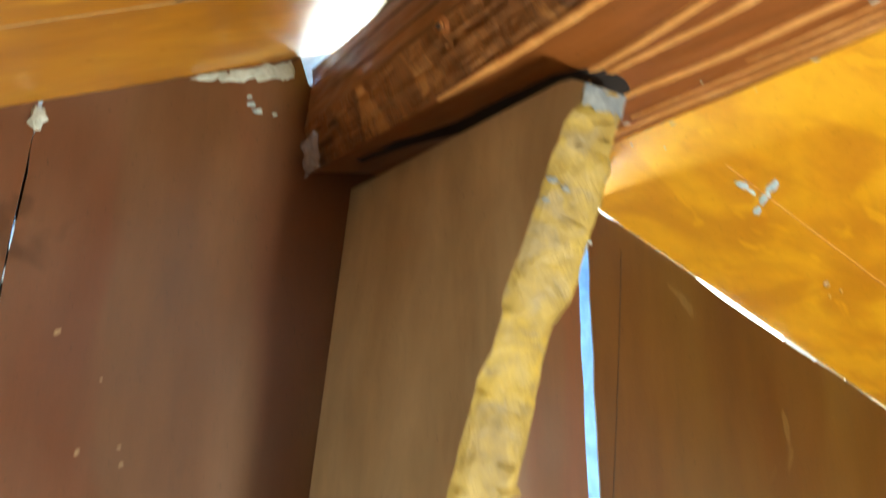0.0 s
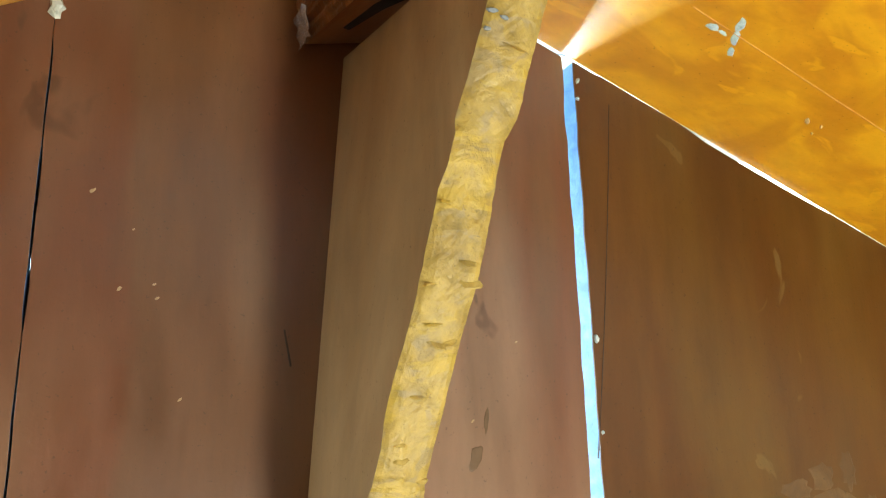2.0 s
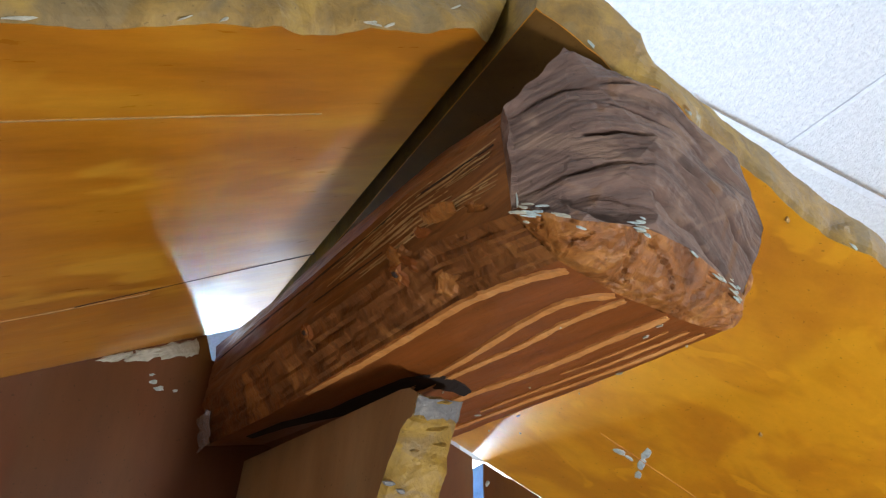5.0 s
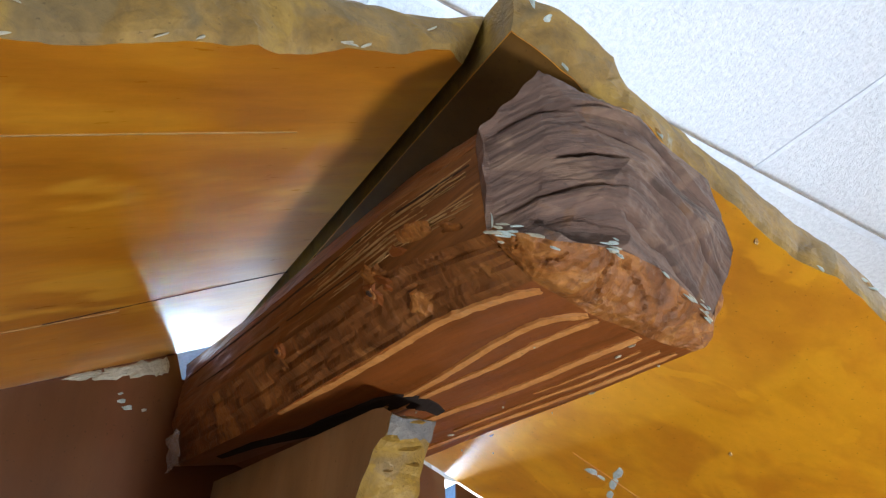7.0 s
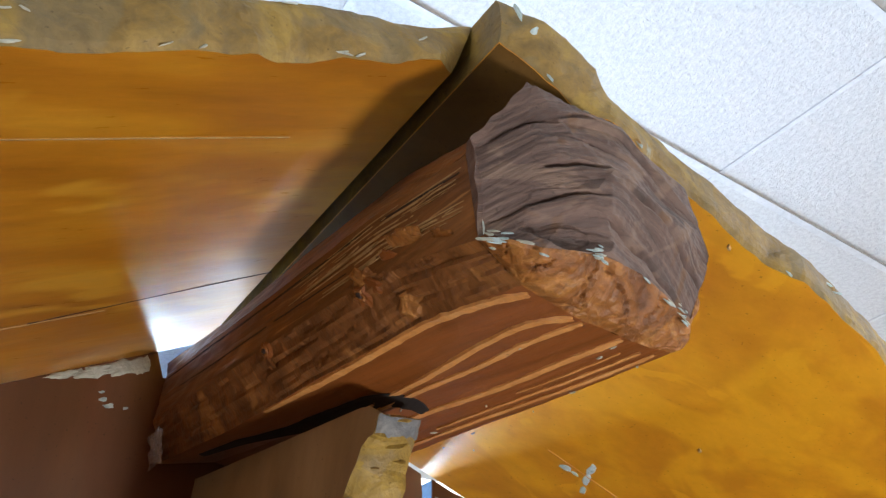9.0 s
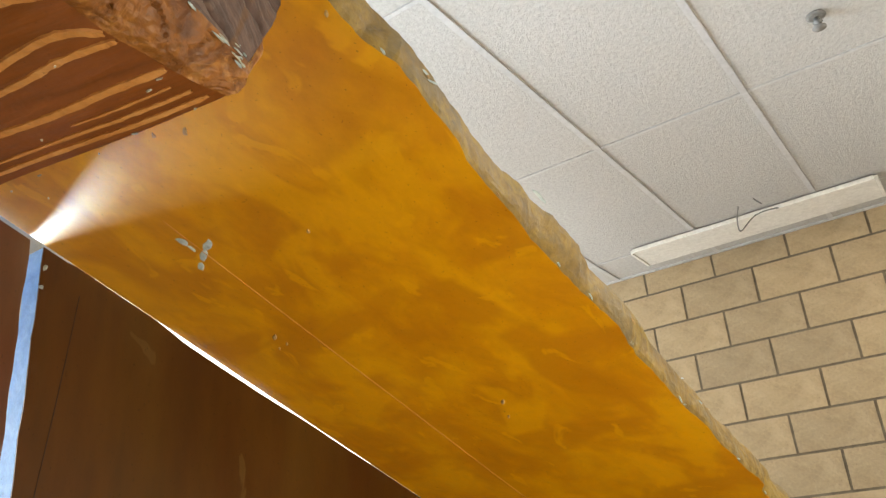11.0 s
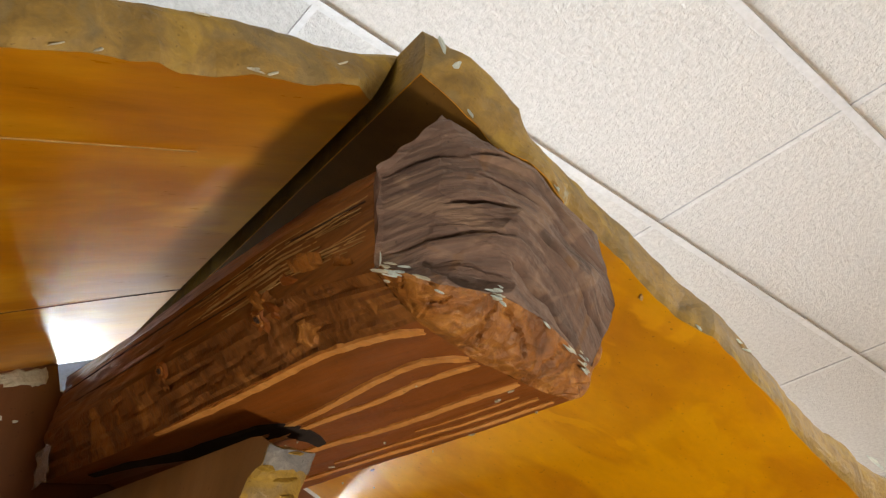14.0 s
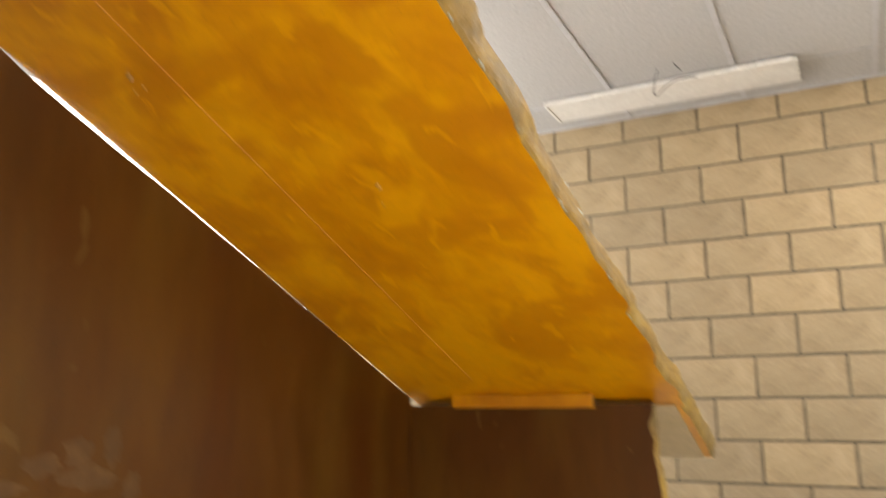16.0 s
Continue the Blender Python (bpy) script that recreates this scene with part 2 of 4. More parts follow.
def thing(name, place, label, category, group="", kind=""):
    ob = new(name)
    ob.location = place
    ob.empty_display_size = 0.05
    return tagged(ob, label, category, group, kind)


def boxes(*spans):
    """Vertices and faces of axis-aligned boxes (x0, x1, y0, y1, z0, z1)."""
    vs, fs = [], []
    for x0, x1, y0, y1, z0, z1 in spans:
        k = len(vs)
        vs += [(x, y, z) for x in (x0, x1) for y in (y0, y1) for z in (z0, z1)]
        fs += [[k + i for i in q] for q in ((0, 1, 3, 2), (4, 6, 7, 5), (0, 4, 5, 1), (2, 3, 7, 6), (0, 2, 6, 4), (1, 5, 7, 3))]
    return vs, fs


def block(name, span, mat, parent=None, label="", bevel=0.0):
    vs, fs = boxes(span)
    ob = mesh_object(name, vs, fs, mat, parent, label)
    if bevel:
        bm = bmesh.new()
        bm.from_mesh(ob.data)
        bmesh.ops.bevel(bm, geom=bm.edges[:], offset=bevel, segments=2, affect="EDGES", profile=0.6)
        bm.to_mesh(ob.data)
        bm.free()
    return ob


def hacked(seed, length, chunk=(0.03, 0.09), deep=0.007, tilt=0.010):
    """The outline of a knife-cut foam edge: chunks with an offset and a tilt of their own."""
    rnd = random.Random(seed)
    cuts, u = [], -0.05
    while u < length + 0.1:
        w = rnd.uniform(*chunk)
        cuts.append((u, w, rnd.uniform(-deep, deep), rnd.uniform(-tilt, tilt), rnd.uniform(-deep, deep) * 1.3))
        u += w

    def depth(u, w):
        total = weight = 0.0
        for u0, span, off, lean, slope in cuts:
            k = (u - u0 - span / 2) / (span / 2)
            if abs(k) < 1.35:
                g = min(1.0, max(0.0, (1.35 - abs(k)) / 0.35))
                total += g * (off + lean * (w - 0.5) + slope * k * 0.5)
                weight += g
        wave = noise.noise((u * 9, seed * 3.1, 0)) * 0.007
        fine = noise.noise((u * 55, w * 3.0, seed)) * 0.0022 + noise.noise((u * 160, w * 9, seed)) * 0.0008
        round_off = 0.006 * (abs(w - 0.5) * 2) ** 4
        return (total / weight if weight else 0) + wave + fine + round_off

    return depth


def slab(parent, place, length, depth_back, cut, core_mat, edge_mat, face_name="face", edge_name="cut_edge", step=0.008, across=8, rows=14, edge_label="", back_of=None):
    """A board whose near edge is hacked. place(u, v, w) -> point; u along, v away from the cut edge, w through the thickness."""
    nu = max(2, int(length / step))
    us = [length * i / nu for i in range(nu + 1)]
    ws = [j / across for j in range(across + 1)]
    verts, faces = [], []
    for u in us:
        for w in ws:
            verts.append(place(u, cut(u, w), w))
    a = across + 1
    faces = [(i * a + j, (i + 1) * a + j, (i + 1) * a + j + 1, i * a + j + 1) for i in range(nu) for j in range(across)]
    mesh_object(edge_name, verts, faces, edge_mat, parent, edge_label)
    verts, faces = [], []
    back = back_of or (lambda u: depth_back)
    for w in (0, 1):
        for u in us:
            f = cut(u, w)
            for r in range(rows + 1):
                verts.append(place(u, f + (back(u) - f) * r / rows, w))
    c, half = rows + 1, (nu + 1) * (rows + 1)
    for s in (0, half):
        faces += [(s + i * c + r, s + (i + 1) * c + r, s + (i + 1) * c + r + 1, s + i * c + r + 1) for i in range(nu) for r in range(rows)]
    faces += [(i * c + rows, (i + 1) * c + rows, half + (i + 1) * c + rows, half + i * c + rows) for i in range(nu)]
    for i in (0, nu):
        k = len(verts)
        verts += [place(us[i], cut(us[i], w), w) for w in ws]
        faces.append([k + j for j in range(a)] + [half + i * c + r for r in range(1, c)] + [i * c + r for r in range(rows, 0, -1)])
    ob = mesh_object(face_name, verts, faces, (core_mat, edge_mat), parent)
    for p in ob.data.polygons:
        p.material_index = 1 if len(p.vertices) > 4 else 0
    return ob


def flake(name, centre, along, across, normal, length, width, height, mat, parent, seed, label="", n_side=9):
    """A small irregular lump or smear lying on a surface."""
    rnd = random.Random(seed)
    c, a, k, nn = (Vector(q) for q in (centre, along, across, normal))
    a, k, nn = a.normalized(), k.normalized(), nn.normalized()
    ring = []
    for i in range(n_side):
        t = 2 * math.pi * i / n_side
        r = rnd.uniform(0.65, 1.15)
        ring.append((math.cos(t) * length / 2 * r, math.sin(t) * width / 2 * r))
    verts = [c + a * x + k * y - nn * 0.001 for x, y in ring]
    verts += [c + a * x * 0.7 + k * y * 0.7 + nn * height * rnd.uniform(0.4, 1.1) for x, y in ring]
    verts.append(c + nn * height * 0.9)
    faces = [(i, (i + 1) % n_side, n_side + (i + 1) % n_side, n_side + i) for i in range(n_side)]
    faces += [(n_side + i, n_side + (i + 1) % n_side, 2 * n_side) for i in range(n_side)]
    return mesh_object(name, verts, faces, mat, parent, label)


def ribbon(name, points, widths, normal, mat, parent, lift=0.0012, label="", seed=0, ragged=0.1):
    """A thin raised stroke that follows points; normal(p) points off the surface."""
    rnd = random.Random(seed)
    verts, faces = [], []
    pts = [Vector(p) for p in points]
    for i, p in enumerate(pts):
        d = (pts[min(i + 1, len(pts) - 1)] - pts[max(i - 1, 0)]).normalized()
        nn = Vector(normal(i)).normalized()
        side = d.cross(nn).normalized()
        w = widths[i] / 2
        for s, h in ((-1, -0.002), (-0.8, lift * rnd.uniform(0.7, 1.2)), (0.8, lift * rnd.uniform(0.7, 1.2)), (1, -0.002)):
            verts.append(p + side * s * w * rnd.uniform(1 - ragged, 1 + ragged) + nn * h)
    for i in range(len(pts) - 1):
        faces += [(4 * i + j, 4 * i + j + 1, 4 * i + 5 + j, 4 * i + 4 + j) for j in range(3)]
    return mesh_object(name, verts, faces, mat, parent, label)


# ---- the room ----
CEIL, EAST, WEST, NORTH, SOUTH = 2.98, 4.575, -3.2, 3.0, -1.05
fl = block("floor", (WEST - 0.2, EAST + 0.2, SOUTH - 0.2, NORTH + 0.2, -0.1, 0), FLOOR)
tagged(fl, "grey speckled vinyl floor of the room", "floor", kind="structure")

# suspended ceiling: textured lay-in tiles between metal bars
GY, PITCH = 0.168, 0.61
xs = [1.79 + 1.22 * k for k in range(-4, 3)]
ys = [GY + PITCH * k for k in range(-8, 6) if SOUTH - 0.1 < GY + PITCH * k < NORTH]
spans = [(WEST - 0.1, EAST + 0.1, SOUTH - 0.1, NORTH + 0.1, CEIL + 0.004, CEIL + 0.06)]
spans += [(x - 0.008, x + 0.008, SOUTH, NORTH, CEIL + 0.0005, CEIL + 0.02) for x in xs]
spans += [(WEST, EAST, y - 0.012, y + 0.012, CEIL - 0.0015, CEIL + 0.02) for y in ys]
spans += [(EAST - 0.022, EAST, SOUTH, NORTH, CEIL - 0.004, CEIL + 0.02)]
vs, fs = boxes(*spans)
ce = mesh_object("ceiling", vs, fs, (TILE, TBAR))
for p in ce.data.polygons:
    p.material_index = 0 if p.index < 6 else 1
tagged(ce, "white suspended ceiling with textured square tiles", "ceiling", kind="structure")


def wall_with_opening(name, axis, at, thick, lo, hi, opening, mat, label):
    """A wall in the plane axis = at, with one opening (a0, a1, z0, z1)."""
    a0, a1, z0, z1 = opening
    parts = [(lo, a0, 0, CEIL), (a1, hi, 0, CEIL), (a0, a1, 0, z0), (a0, a1, z1, CEIL)]
    spans = [((p, q, at, at + thick, r, s) if axis == "y" else (at, at + thick, p, q, r, s)) for p, q, r, s in parts]
    vs, fs = boxes(*spans)
    return tagged(mesh_object(name, vs, fs, mat), label, "wall", kind="structure")


vs, fs = boxes((WEST, 0.46, NORTH, NORTH + 0.2, 0, CEIL), (0.46, 1.30, NORTH, NORTH + 0.2, 0, 0.5), (0.46, 1.30, NORTH, NORTH + 0.2, 2.34, CEIL),
               (1.30, 2.08, NORTH, NORTH + 0.2, 0, CEIL), (2.08, 4.32, NORTH, NORTH + 0.2, 0, 1.58), (2.08, 4.32, NORTH, NORTH + 0.2, 2.90, CEIL), (4.32, EAST, NORTH, NORTH + 0.2, 0, CEIL))
tagged(mesh_object("wall_north", vs, fs, WALLPAINT), "cream painted room wall with two windows", "wall", kind="structure")
# south wall out of view; both openings only hold added lamps
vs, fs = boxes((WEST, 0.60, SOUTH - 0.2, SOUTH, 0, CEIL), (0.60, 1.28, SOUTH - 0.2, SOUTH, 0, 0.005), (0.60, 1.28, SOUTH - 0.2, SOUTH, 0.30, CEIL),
               (1.28, 2.85, SOUTH - 0.2, SOUTH, 0, CEIL), (2.85, EAST, SOUTH - 0.2, SOUTH, 0, 1.25), (2.85, EAST, SOUTH - 0.2, SOUTH, 2.35, CEIL), (3.95, EAST, SOUTH - 0.2, SOUTH, 1.25, 2.35))
tagged(mesh_object("wall_south", vs, fs, WALLPAINT), "cream painted room wall with two unseen openings added for lamps", "wall", kind="structure")
# out of view; this opening only holds the added west lamp
wall_with_opening("wall_west", "x", WEST - 0.2, 0.2, SOUTH, NORTH, (-0.98, 0.58, 0.78, 2.12), WALLPAINT, "cream painted room wall with an unseen opening added for a fill lamp")

m, n, l, b = material("overcast_glow", 1.0)
b.inputs["Base Color"].default_value = (0.8, 0.85, 0.9, 1)
b.inputs["Emission Color"].default_value, b.inputs["Emission Strength"].default_value = (0.93, 0.97, 1.0, 1), 4.0
tagged(block("backdrop", (1.2, 7.5, 4.6, 4.62, 0.5, 5.5), m), "plain bright overcast sky outside the back window", "backdrop", kind="structure")

# ---- camera-side details of the room ----
light = thing("strip_light", (4.25, 0.5, CEIL), "unlit white strip light fixed under the ceiling by the block wall", "light fixture")
block("housing", (4.14, 4.40, -0.10, 1.12, CEIL - 0.028, CEIL - 0.005), ENAMEL, light, bevel=0.004)
block("end_cap", (4.15, 4.39, 1.12, 1.135, CEIL - 0.032, CEIL - 0.005), ENAMEL, light, bevel=0.003)
block("end_cap", (4.15, 4.39, -0.115, -0.10, CEIL - 0.032, CEIL - 0.005), ENAMEL, light, bevel=0.003)

m, n, l, b = material("lit_diffuser", 0.5)
b.inputs["Emission Color"].default_value, b.inputs["Emission Strength"].default_value = (1.0, 0.97, 0.92, 1), 1.5
DIFFUSER = m
for x in (2.40, 3.62):
    tr = thing("ceiling_light", (x, -0.76, CEIL), "lit white ceiling troffer set into the tile grid", "ceiling light", "ceiling troffers")
    block("diffuser", (x - 0.28, x + 0.28, -0.98, -0.54, CEIL - 0.012, CEIL - 0.006), DIFFUSER, tr)
    for span in ((x - 0.30, x - 0.28, -1.0, -0.52), (x + 0.28, x + 0.30, -1.0, -0.52), (x - 0.28, x + 0.28, -1.0, -0.98), (x - 0.28, x + 0.28, -0.54, -0.52)):
        block("frame", (*span, CEIL - 0.016, CEIL - 0.004), ENAMEL, tr)

# ---- the foam-board hut ----
WALL_Y, THICK = 0.95, 0.052
R_SLOPE, L_SLOPE = 0.37, 0.54


def roof_r(x):
    return 1.884 - R_SLOPE * (x - 0.981)


def roof_l(x):
    return 2.037 + L_SLOPE * (x - 0.317)


def roof_low(x):
    return min(roof_r(x), roof_l(x))


# the right roof board
RIDGE_X, EAVE_X, SIDE_X, R_THICK = 0.420, 2.90, 2.46, 0.066
rs = math.hypot(1, R_SLOPE)
right = thing("foam_roof", (1.6, 0.6, roof_r(1.6)), "orange-ochre painted foam roof board with a hacked yellow front edge", "roof panel", "roof boards of the hut")


def on_right(u, v, w):
    x = RIDGE_X + u / rs
    near = max(0.0, 1 - u / 0.06)
    lean = R_THICK * R_SLOPE / rs * (1 - near) - 0.003 * near
    front = 0.191 - 0.034 * max(0.0, (x - 1.3) / 1.6)
    return Vector((x + w * lean, front + v, roof_r(x) + w * R_THICK / rs))


CUT_RIGHT = hacked(3, 3.0, (0.05, 0.14), 0.006, 0.018)
slab(right, on_right, (EAVE_X - RIDGE_X) * rs, 0.774, CUT_RIGHT, OCHRE_R, EDGE, "board", back_of=lambda u: 0.757 + 0.034 * max(0.0, (RIDGE_X + u / rs - 1.3) / 1.6))

# the left roof board
left = thing("foam_roof", (0.0, 0.6, roof_l(0.0)), "ochre painted foam roof board with a hacked straw-yellow front edge", "roof panel", "roof boards of the hut")
ls = math.hypot(1, L_SLOPE)
L_END = 0.397


def on_left(u, v, w):
    x = L_END - u / ls
    x += w * 0.050 * max(0.0, 1 - u / 0.06)
    return Vector((x - w * THICK * 1.14 * L_SLOPE / ls, 0.236 + 0.033 * u + v, roof_l(x) + w * THICK * 1.14 / ls))


CUT_LEFT = hacked(8, 1.6, (0.05, 0.12), 0.005, 0.016)
slab(left, on_left, 1.45, 0.80, CUT_LEFT, OCHRE_L, EDGE, "board", back_of=lambda u: 0.716 - 0.033 * u)


def wall_panel(x0, x1, top, label, mat, seed, z0=0.0):
    """A painted wall board from x0 to x1, its top cut to the roof's slope; the long cut sides show bare foam."""
    p = thing("foam_board", ((x0 + x1) / 2, WALL_Y + THICK / 2, z0), label, "wall panel", "wall boards of the hut")
    xs = np.linspace(x0, x1, max(3, int((x1 - x0) / 0.015)))
    rnd = random.Random(seed)
    face = []
    rows = 60
    verts, faces = [], []
    for i, x in enumerate(xs):
        t = top(x)
        for j in range(rows + 1):
            z = z0 + (t - z0) * j / rows
            edge = 0.0
            if i in (0, len(xs) - 1):
                edge = noise.noise((z * 14, seed, 0)) * 0.004 + noise.noise((z * 60, seed, 2)) * 0.0015
            verts.append((x + edge, WALL_Y, z))
    c = rows + 1
    faces = [(i * c + j, (i + 1) * c + j, (i + 1) * c + j + 1, i * c + j + 1) for i in range(len(xs) - 1) for j in range(rows)]
    k = len(verts)
    verts += [(x, WALL_Y + 0.003, z) for x, y, z in verts]
    rim = [i * c for i in range(len(xs))] + [(len(xs) - 1) * c + j for j in range(1, c)] + [i * c + rows for i in range(len(xs) - 2, -1, -1)] + [j for j in range(rows - 1, 0, -1)]
    faces += [(a, b2, k + b2, k + a) for a, b2 in zip(rim, rim[1:] + rim[:1])]
    mesh_object("painted_face", verts, faces, mat, p)
    vs = [(verts[i][0], WALL_Y + 0.003, verts[i][2]) for i in rim] + [(verts[i][0], WALL_Y + THICK, verts[i][2]) for i in rim]
    nr = len(rim)
    fs = [(i, (i + 1) % nr, nr + (i + 1) % nr, nr + i) for i in range(nr)] + [list(range(nr, 2 * nr))]
    mesh_object("foam_core", vs, fs, FOAM, p, "pale blue foam core")
    return p


def top_wall(x):
    gap = 0.0025 if x < 0.90 else -0.001
    if 1.08 < x < 2.42:
        gap = 0.0014 + 0.003 * noise.noise((x * 6.5, 1.7, 0)) + 0.0050 * max(0.0, min(1.0, (x - 1.09) / 0.05, (1.44 - x) / 0.12))
    return roof_low(x) - gap


far_left = wall_panel(-1.0, 0.0115, lambda x: roof_l(x) - 0.0005, "brown painted foam wall board at the hut's outer end", BROWN, 21)
mid = wall_panel(0.0145, 0.822, lambda x: 2.0 if 0.328 < x < 0.60 else min(roof_l(x), roof_r(x)) - (0.0005 if x < 0.7 else 0.006), "glossy brown painted foam wall board beside the brace", BROWN, 22)
big = wall_panel(0.846, SIDE_X, top_wall, "dark brown painted foam wall board under the long roof slope", BROWN_DARK, 23)

# the return wall at the far end of the long slope
side = thing("foam_board", (SIDE_X + 0.03, 0.6, 0), "brown painted foam return wall under the low end of the roof", "wall panel", "wall boards of the hut")


def on_side(u, v, w):
    z = u
    return Vector((SIDE_X + w * THICK, 0.215 - 0.02 * math.sin(z * 3) + v, z))


slab(side, on_side, roof_r(SIDE_X + THICK) - 0.004, WALL_Y - 0.198, hacked(31, 1.6, (0.04, 0.1), 0.006, 0.012), BROWN_DARK, EDGE, "board", rows=6)
block("roof_cleat", (SIDE_X - 0.022, SIDE_X - 0.002, 0.385, 0.80, 1.305, roof_r(SIDE_X - 0.022) - 0.003), OCHRE_R, side, "orange-ochre painted batten", bevel=0.003)

# ---- the brace under the beam ----
brace = thing("brace", (0.43, 0.72, 0), "brown painted foam brace board with a hacked yellow front edge", "brace")


def brace_front(z):
    return min(0.478 + 0.40 * (1.80 - z), WALL_Y - 0.02)


BRACE_Z, BRACE_LEN = 0.35, 1.453


def on_brace(u, v, w):
    z = BRACE_Z + u
    y = brace_front(z) + v
    k = max(0.0, (u - 1.1) / (BRACE_LEN - 1.1))
    z += k * ((y - 0.478) * 0.105 - 0.014 * max(0.0, 1 - (y - 0.478) / 0.035) ** 2)
    x = 0.417 - 0.070 * (1.88 - z) + (0.090 - 0.10 * (1.88 - z)) * (WALL_Y - y) + w * 0.064
    return Vector((x, y, z))


CUT_BRACE = hacked(41, 1.6, (0.03, 0.08), 0.004, 0.018)
slab(brace, on_brace, BRACE_LEN, 0, CUT_BRACE, TAN, EDGE_Y, "board", rows=24, across=10, step=0.006, back_of=lambda u: WALL_Y - 0.002 - brace_front(BRACE_Z + u))

# ---- the ridge beam ----
beam = thing("ridge_beam", (0.5, 0.6, 1.95), "carved foam ridge beam painted as weathered brown timber", "beam")
STATIONS = (0.235, 0.36, 0.55, 0.75, 0.944)
LINES = dict(
    A=((0.394, 1.945), (0.366, 1.940), (0.354, 1.952), (0.347, 1.975), (0.344, 2.000)),
    B=((0.402, 1.848), (0.388, 1.885), (0.366, 1.895), (0.348, 1.905), (0.338, 1.930)),
    C=((0.448, 1.816), (0.432, 1.838), (0.404, 1.842), (0.382, 1.848), (0.353, 1.862)),
    D=((0.513, 1.803), (0.505, 1.814), (0.485, 1.832), (0.465, 1.860), (0.440, 1.882)),
    E=((0.580, 1.800), (0.570, 1.808), (0.560, 1.824), (0.545, 1.846), (0.525, 1.868)),
    F=((0.640, 1.803), (0.630, 1.810), (0.607, 1.822), (0.592, 1.836), (0.575, 1.850)),
    G=((0.660, 1.850), (0.650, 1.862), (0.635, 1.872), (0.620, 1.880), (0.605, 1.890)),
    H=((0.640, 1.940), (0.632, 1.948), (0.622, 1.955), (0.612, 1.962), (0.600, 1.970)),
    I=((0.585, 1.995), (0.578, 2.000), (0.570, 1.995), (0.560, 1.985), (0.548, 1.975)),
    J=((0.437, 2.000), (0.475, 2.020), (0.468, 2.005), (0.460, 1.995), (0.450, 1.985)),
    K=((0.396, 1.962), (0.410, 2.018), (0.384, 2.016), (0.364, 2.012), (0.342, 2.022)),
)


def along(line, y):
    """A point of one of the beam's long lines at y."""
    pts = LINES[line]
    for i in range(4):
        if y <= STATIONS[i + 1] or i == 3:
            k = (y - STATIONS[i]) / (STATIONS[i + 1] - STATIONS[i])
            return Vector((pts[i][0] + (pts[i + 1][0] - pts[i][0]) * k, y, pts[i][1] + (pts[i + 1][1] - pts[i][1]) * k))


def skin(name, lines, mat, ny=70, sub=5, rough=0.0015, label="", seed=1, y0=STATIONS[0], big_bumps=0.0, groove=0.0):
    """One long side of the beam between neighbouring lines."""
    verts, grain, nx = [], [], (len(lines) - 1) * sub
    for i in range(ny + 1):
        y = y0 + (STATIONS[-1] - y0) * i / ny
        ps = [along(q, y) for q in lines]
        walked = 0.0
        for j in range(nx + 1):
            s, k = min(j // sub, len(lines) - 2), j - min(j // sub, len(lines) - 2) * sub
            p = ps[s].lerp(ps[s + 1], k / sub)
            edge = 0.0 if j in (0, nx) else 1.0
            out = (p - Vector((0.5, y, 1.92))).normalized()
            d = noise.noise((y * 30, j * 0.9, seed)) * rough + noise.noise((y * 9, j * 0.5, seed + 4)) * big_bumps
            d += groove * math.sin(j * 2.4 + y * 3) * edge
            verts.append(p + out * d * (0.35 + 0.65 * edge))
            walked += (p - before).length if j else 0.0
            before = p
            grain.append((y + seed, walked))
    c = nx + 1
    faces = [(i * c + j, (i + 1) * c + j, (i + 1) * c + j + 1, i * c + j + 1) for i in range(ny) for j in range(nx)]
    return mesh_object(name, verts, faces, mat, beam, label, grain=grain)


skin("upper_side", "KA", BEAM, sub=4, rough=0.003, seed=2)
skin("grained_side", "AB", BEAM, sub=9, rough=0.0015, seed=3, groove=0.0004)
skin("knotty_side", "BC", TORN, ny=110, sub=14, rough=0.003, seed=5, big_bumps=0.004, label="knotty orange-brown carved side")
skin("underside", "CDEF", BEAM_LOW, sub=8, rough=0.0012, seed=7, label="smooth brown underside with orange strokes")
skin("far_side", "FGHI", BEAM, sub=5, rough=0.003, seed=9)
skin("top_side", "IJK", BEAM, sub=3, rough=0.002, seed=11)

# the sawn end: an outer ring of splintered orange wood and the purple-brown end grain
RIM = "ABCDEFGHIJK"
FACE_OUT = dict(A=(0.380, 0.200, 1.893), B=(0.392, 0.215, 1.839), C=(0.434, 0.186, 1.822), D=(0.492, 0.178, 1.834), E=(0.552, 0.182, 1.835),
                F=(0.643, 0.206, 1.829), G=(0.656, 0.172, 1.890), H=(0.627, 0.165, 1.961), I=(0.535, 0.166, 1.998), J=(0.424, 0.171, 2.005), K=(0.375, 0.195, 1.930))


def end_point(names, i, sub, k):
    """A point of the beam's near end; k = 0 at its long sides, 1 at the rim of the end grain."""
    a, b2 = names[i // sub % len(names)], names[(i // sub + 1) % len(names)]
    f = (i % sub) / sub
    return along(a, STATIONS[0]).lerp(along(b2, STATIONS[0]), f).lerp(Vector(FACE_OUT[a]).lerp(Vector(FACE_OUT[b2]), f), k)


PLATES = [(random.Random(140 + q).uniform(-0.3, 0.3) + 0.70 * q + 1.0, random.Random(170 + q).uniform(0.15, 0.85)) for q in range(7)]


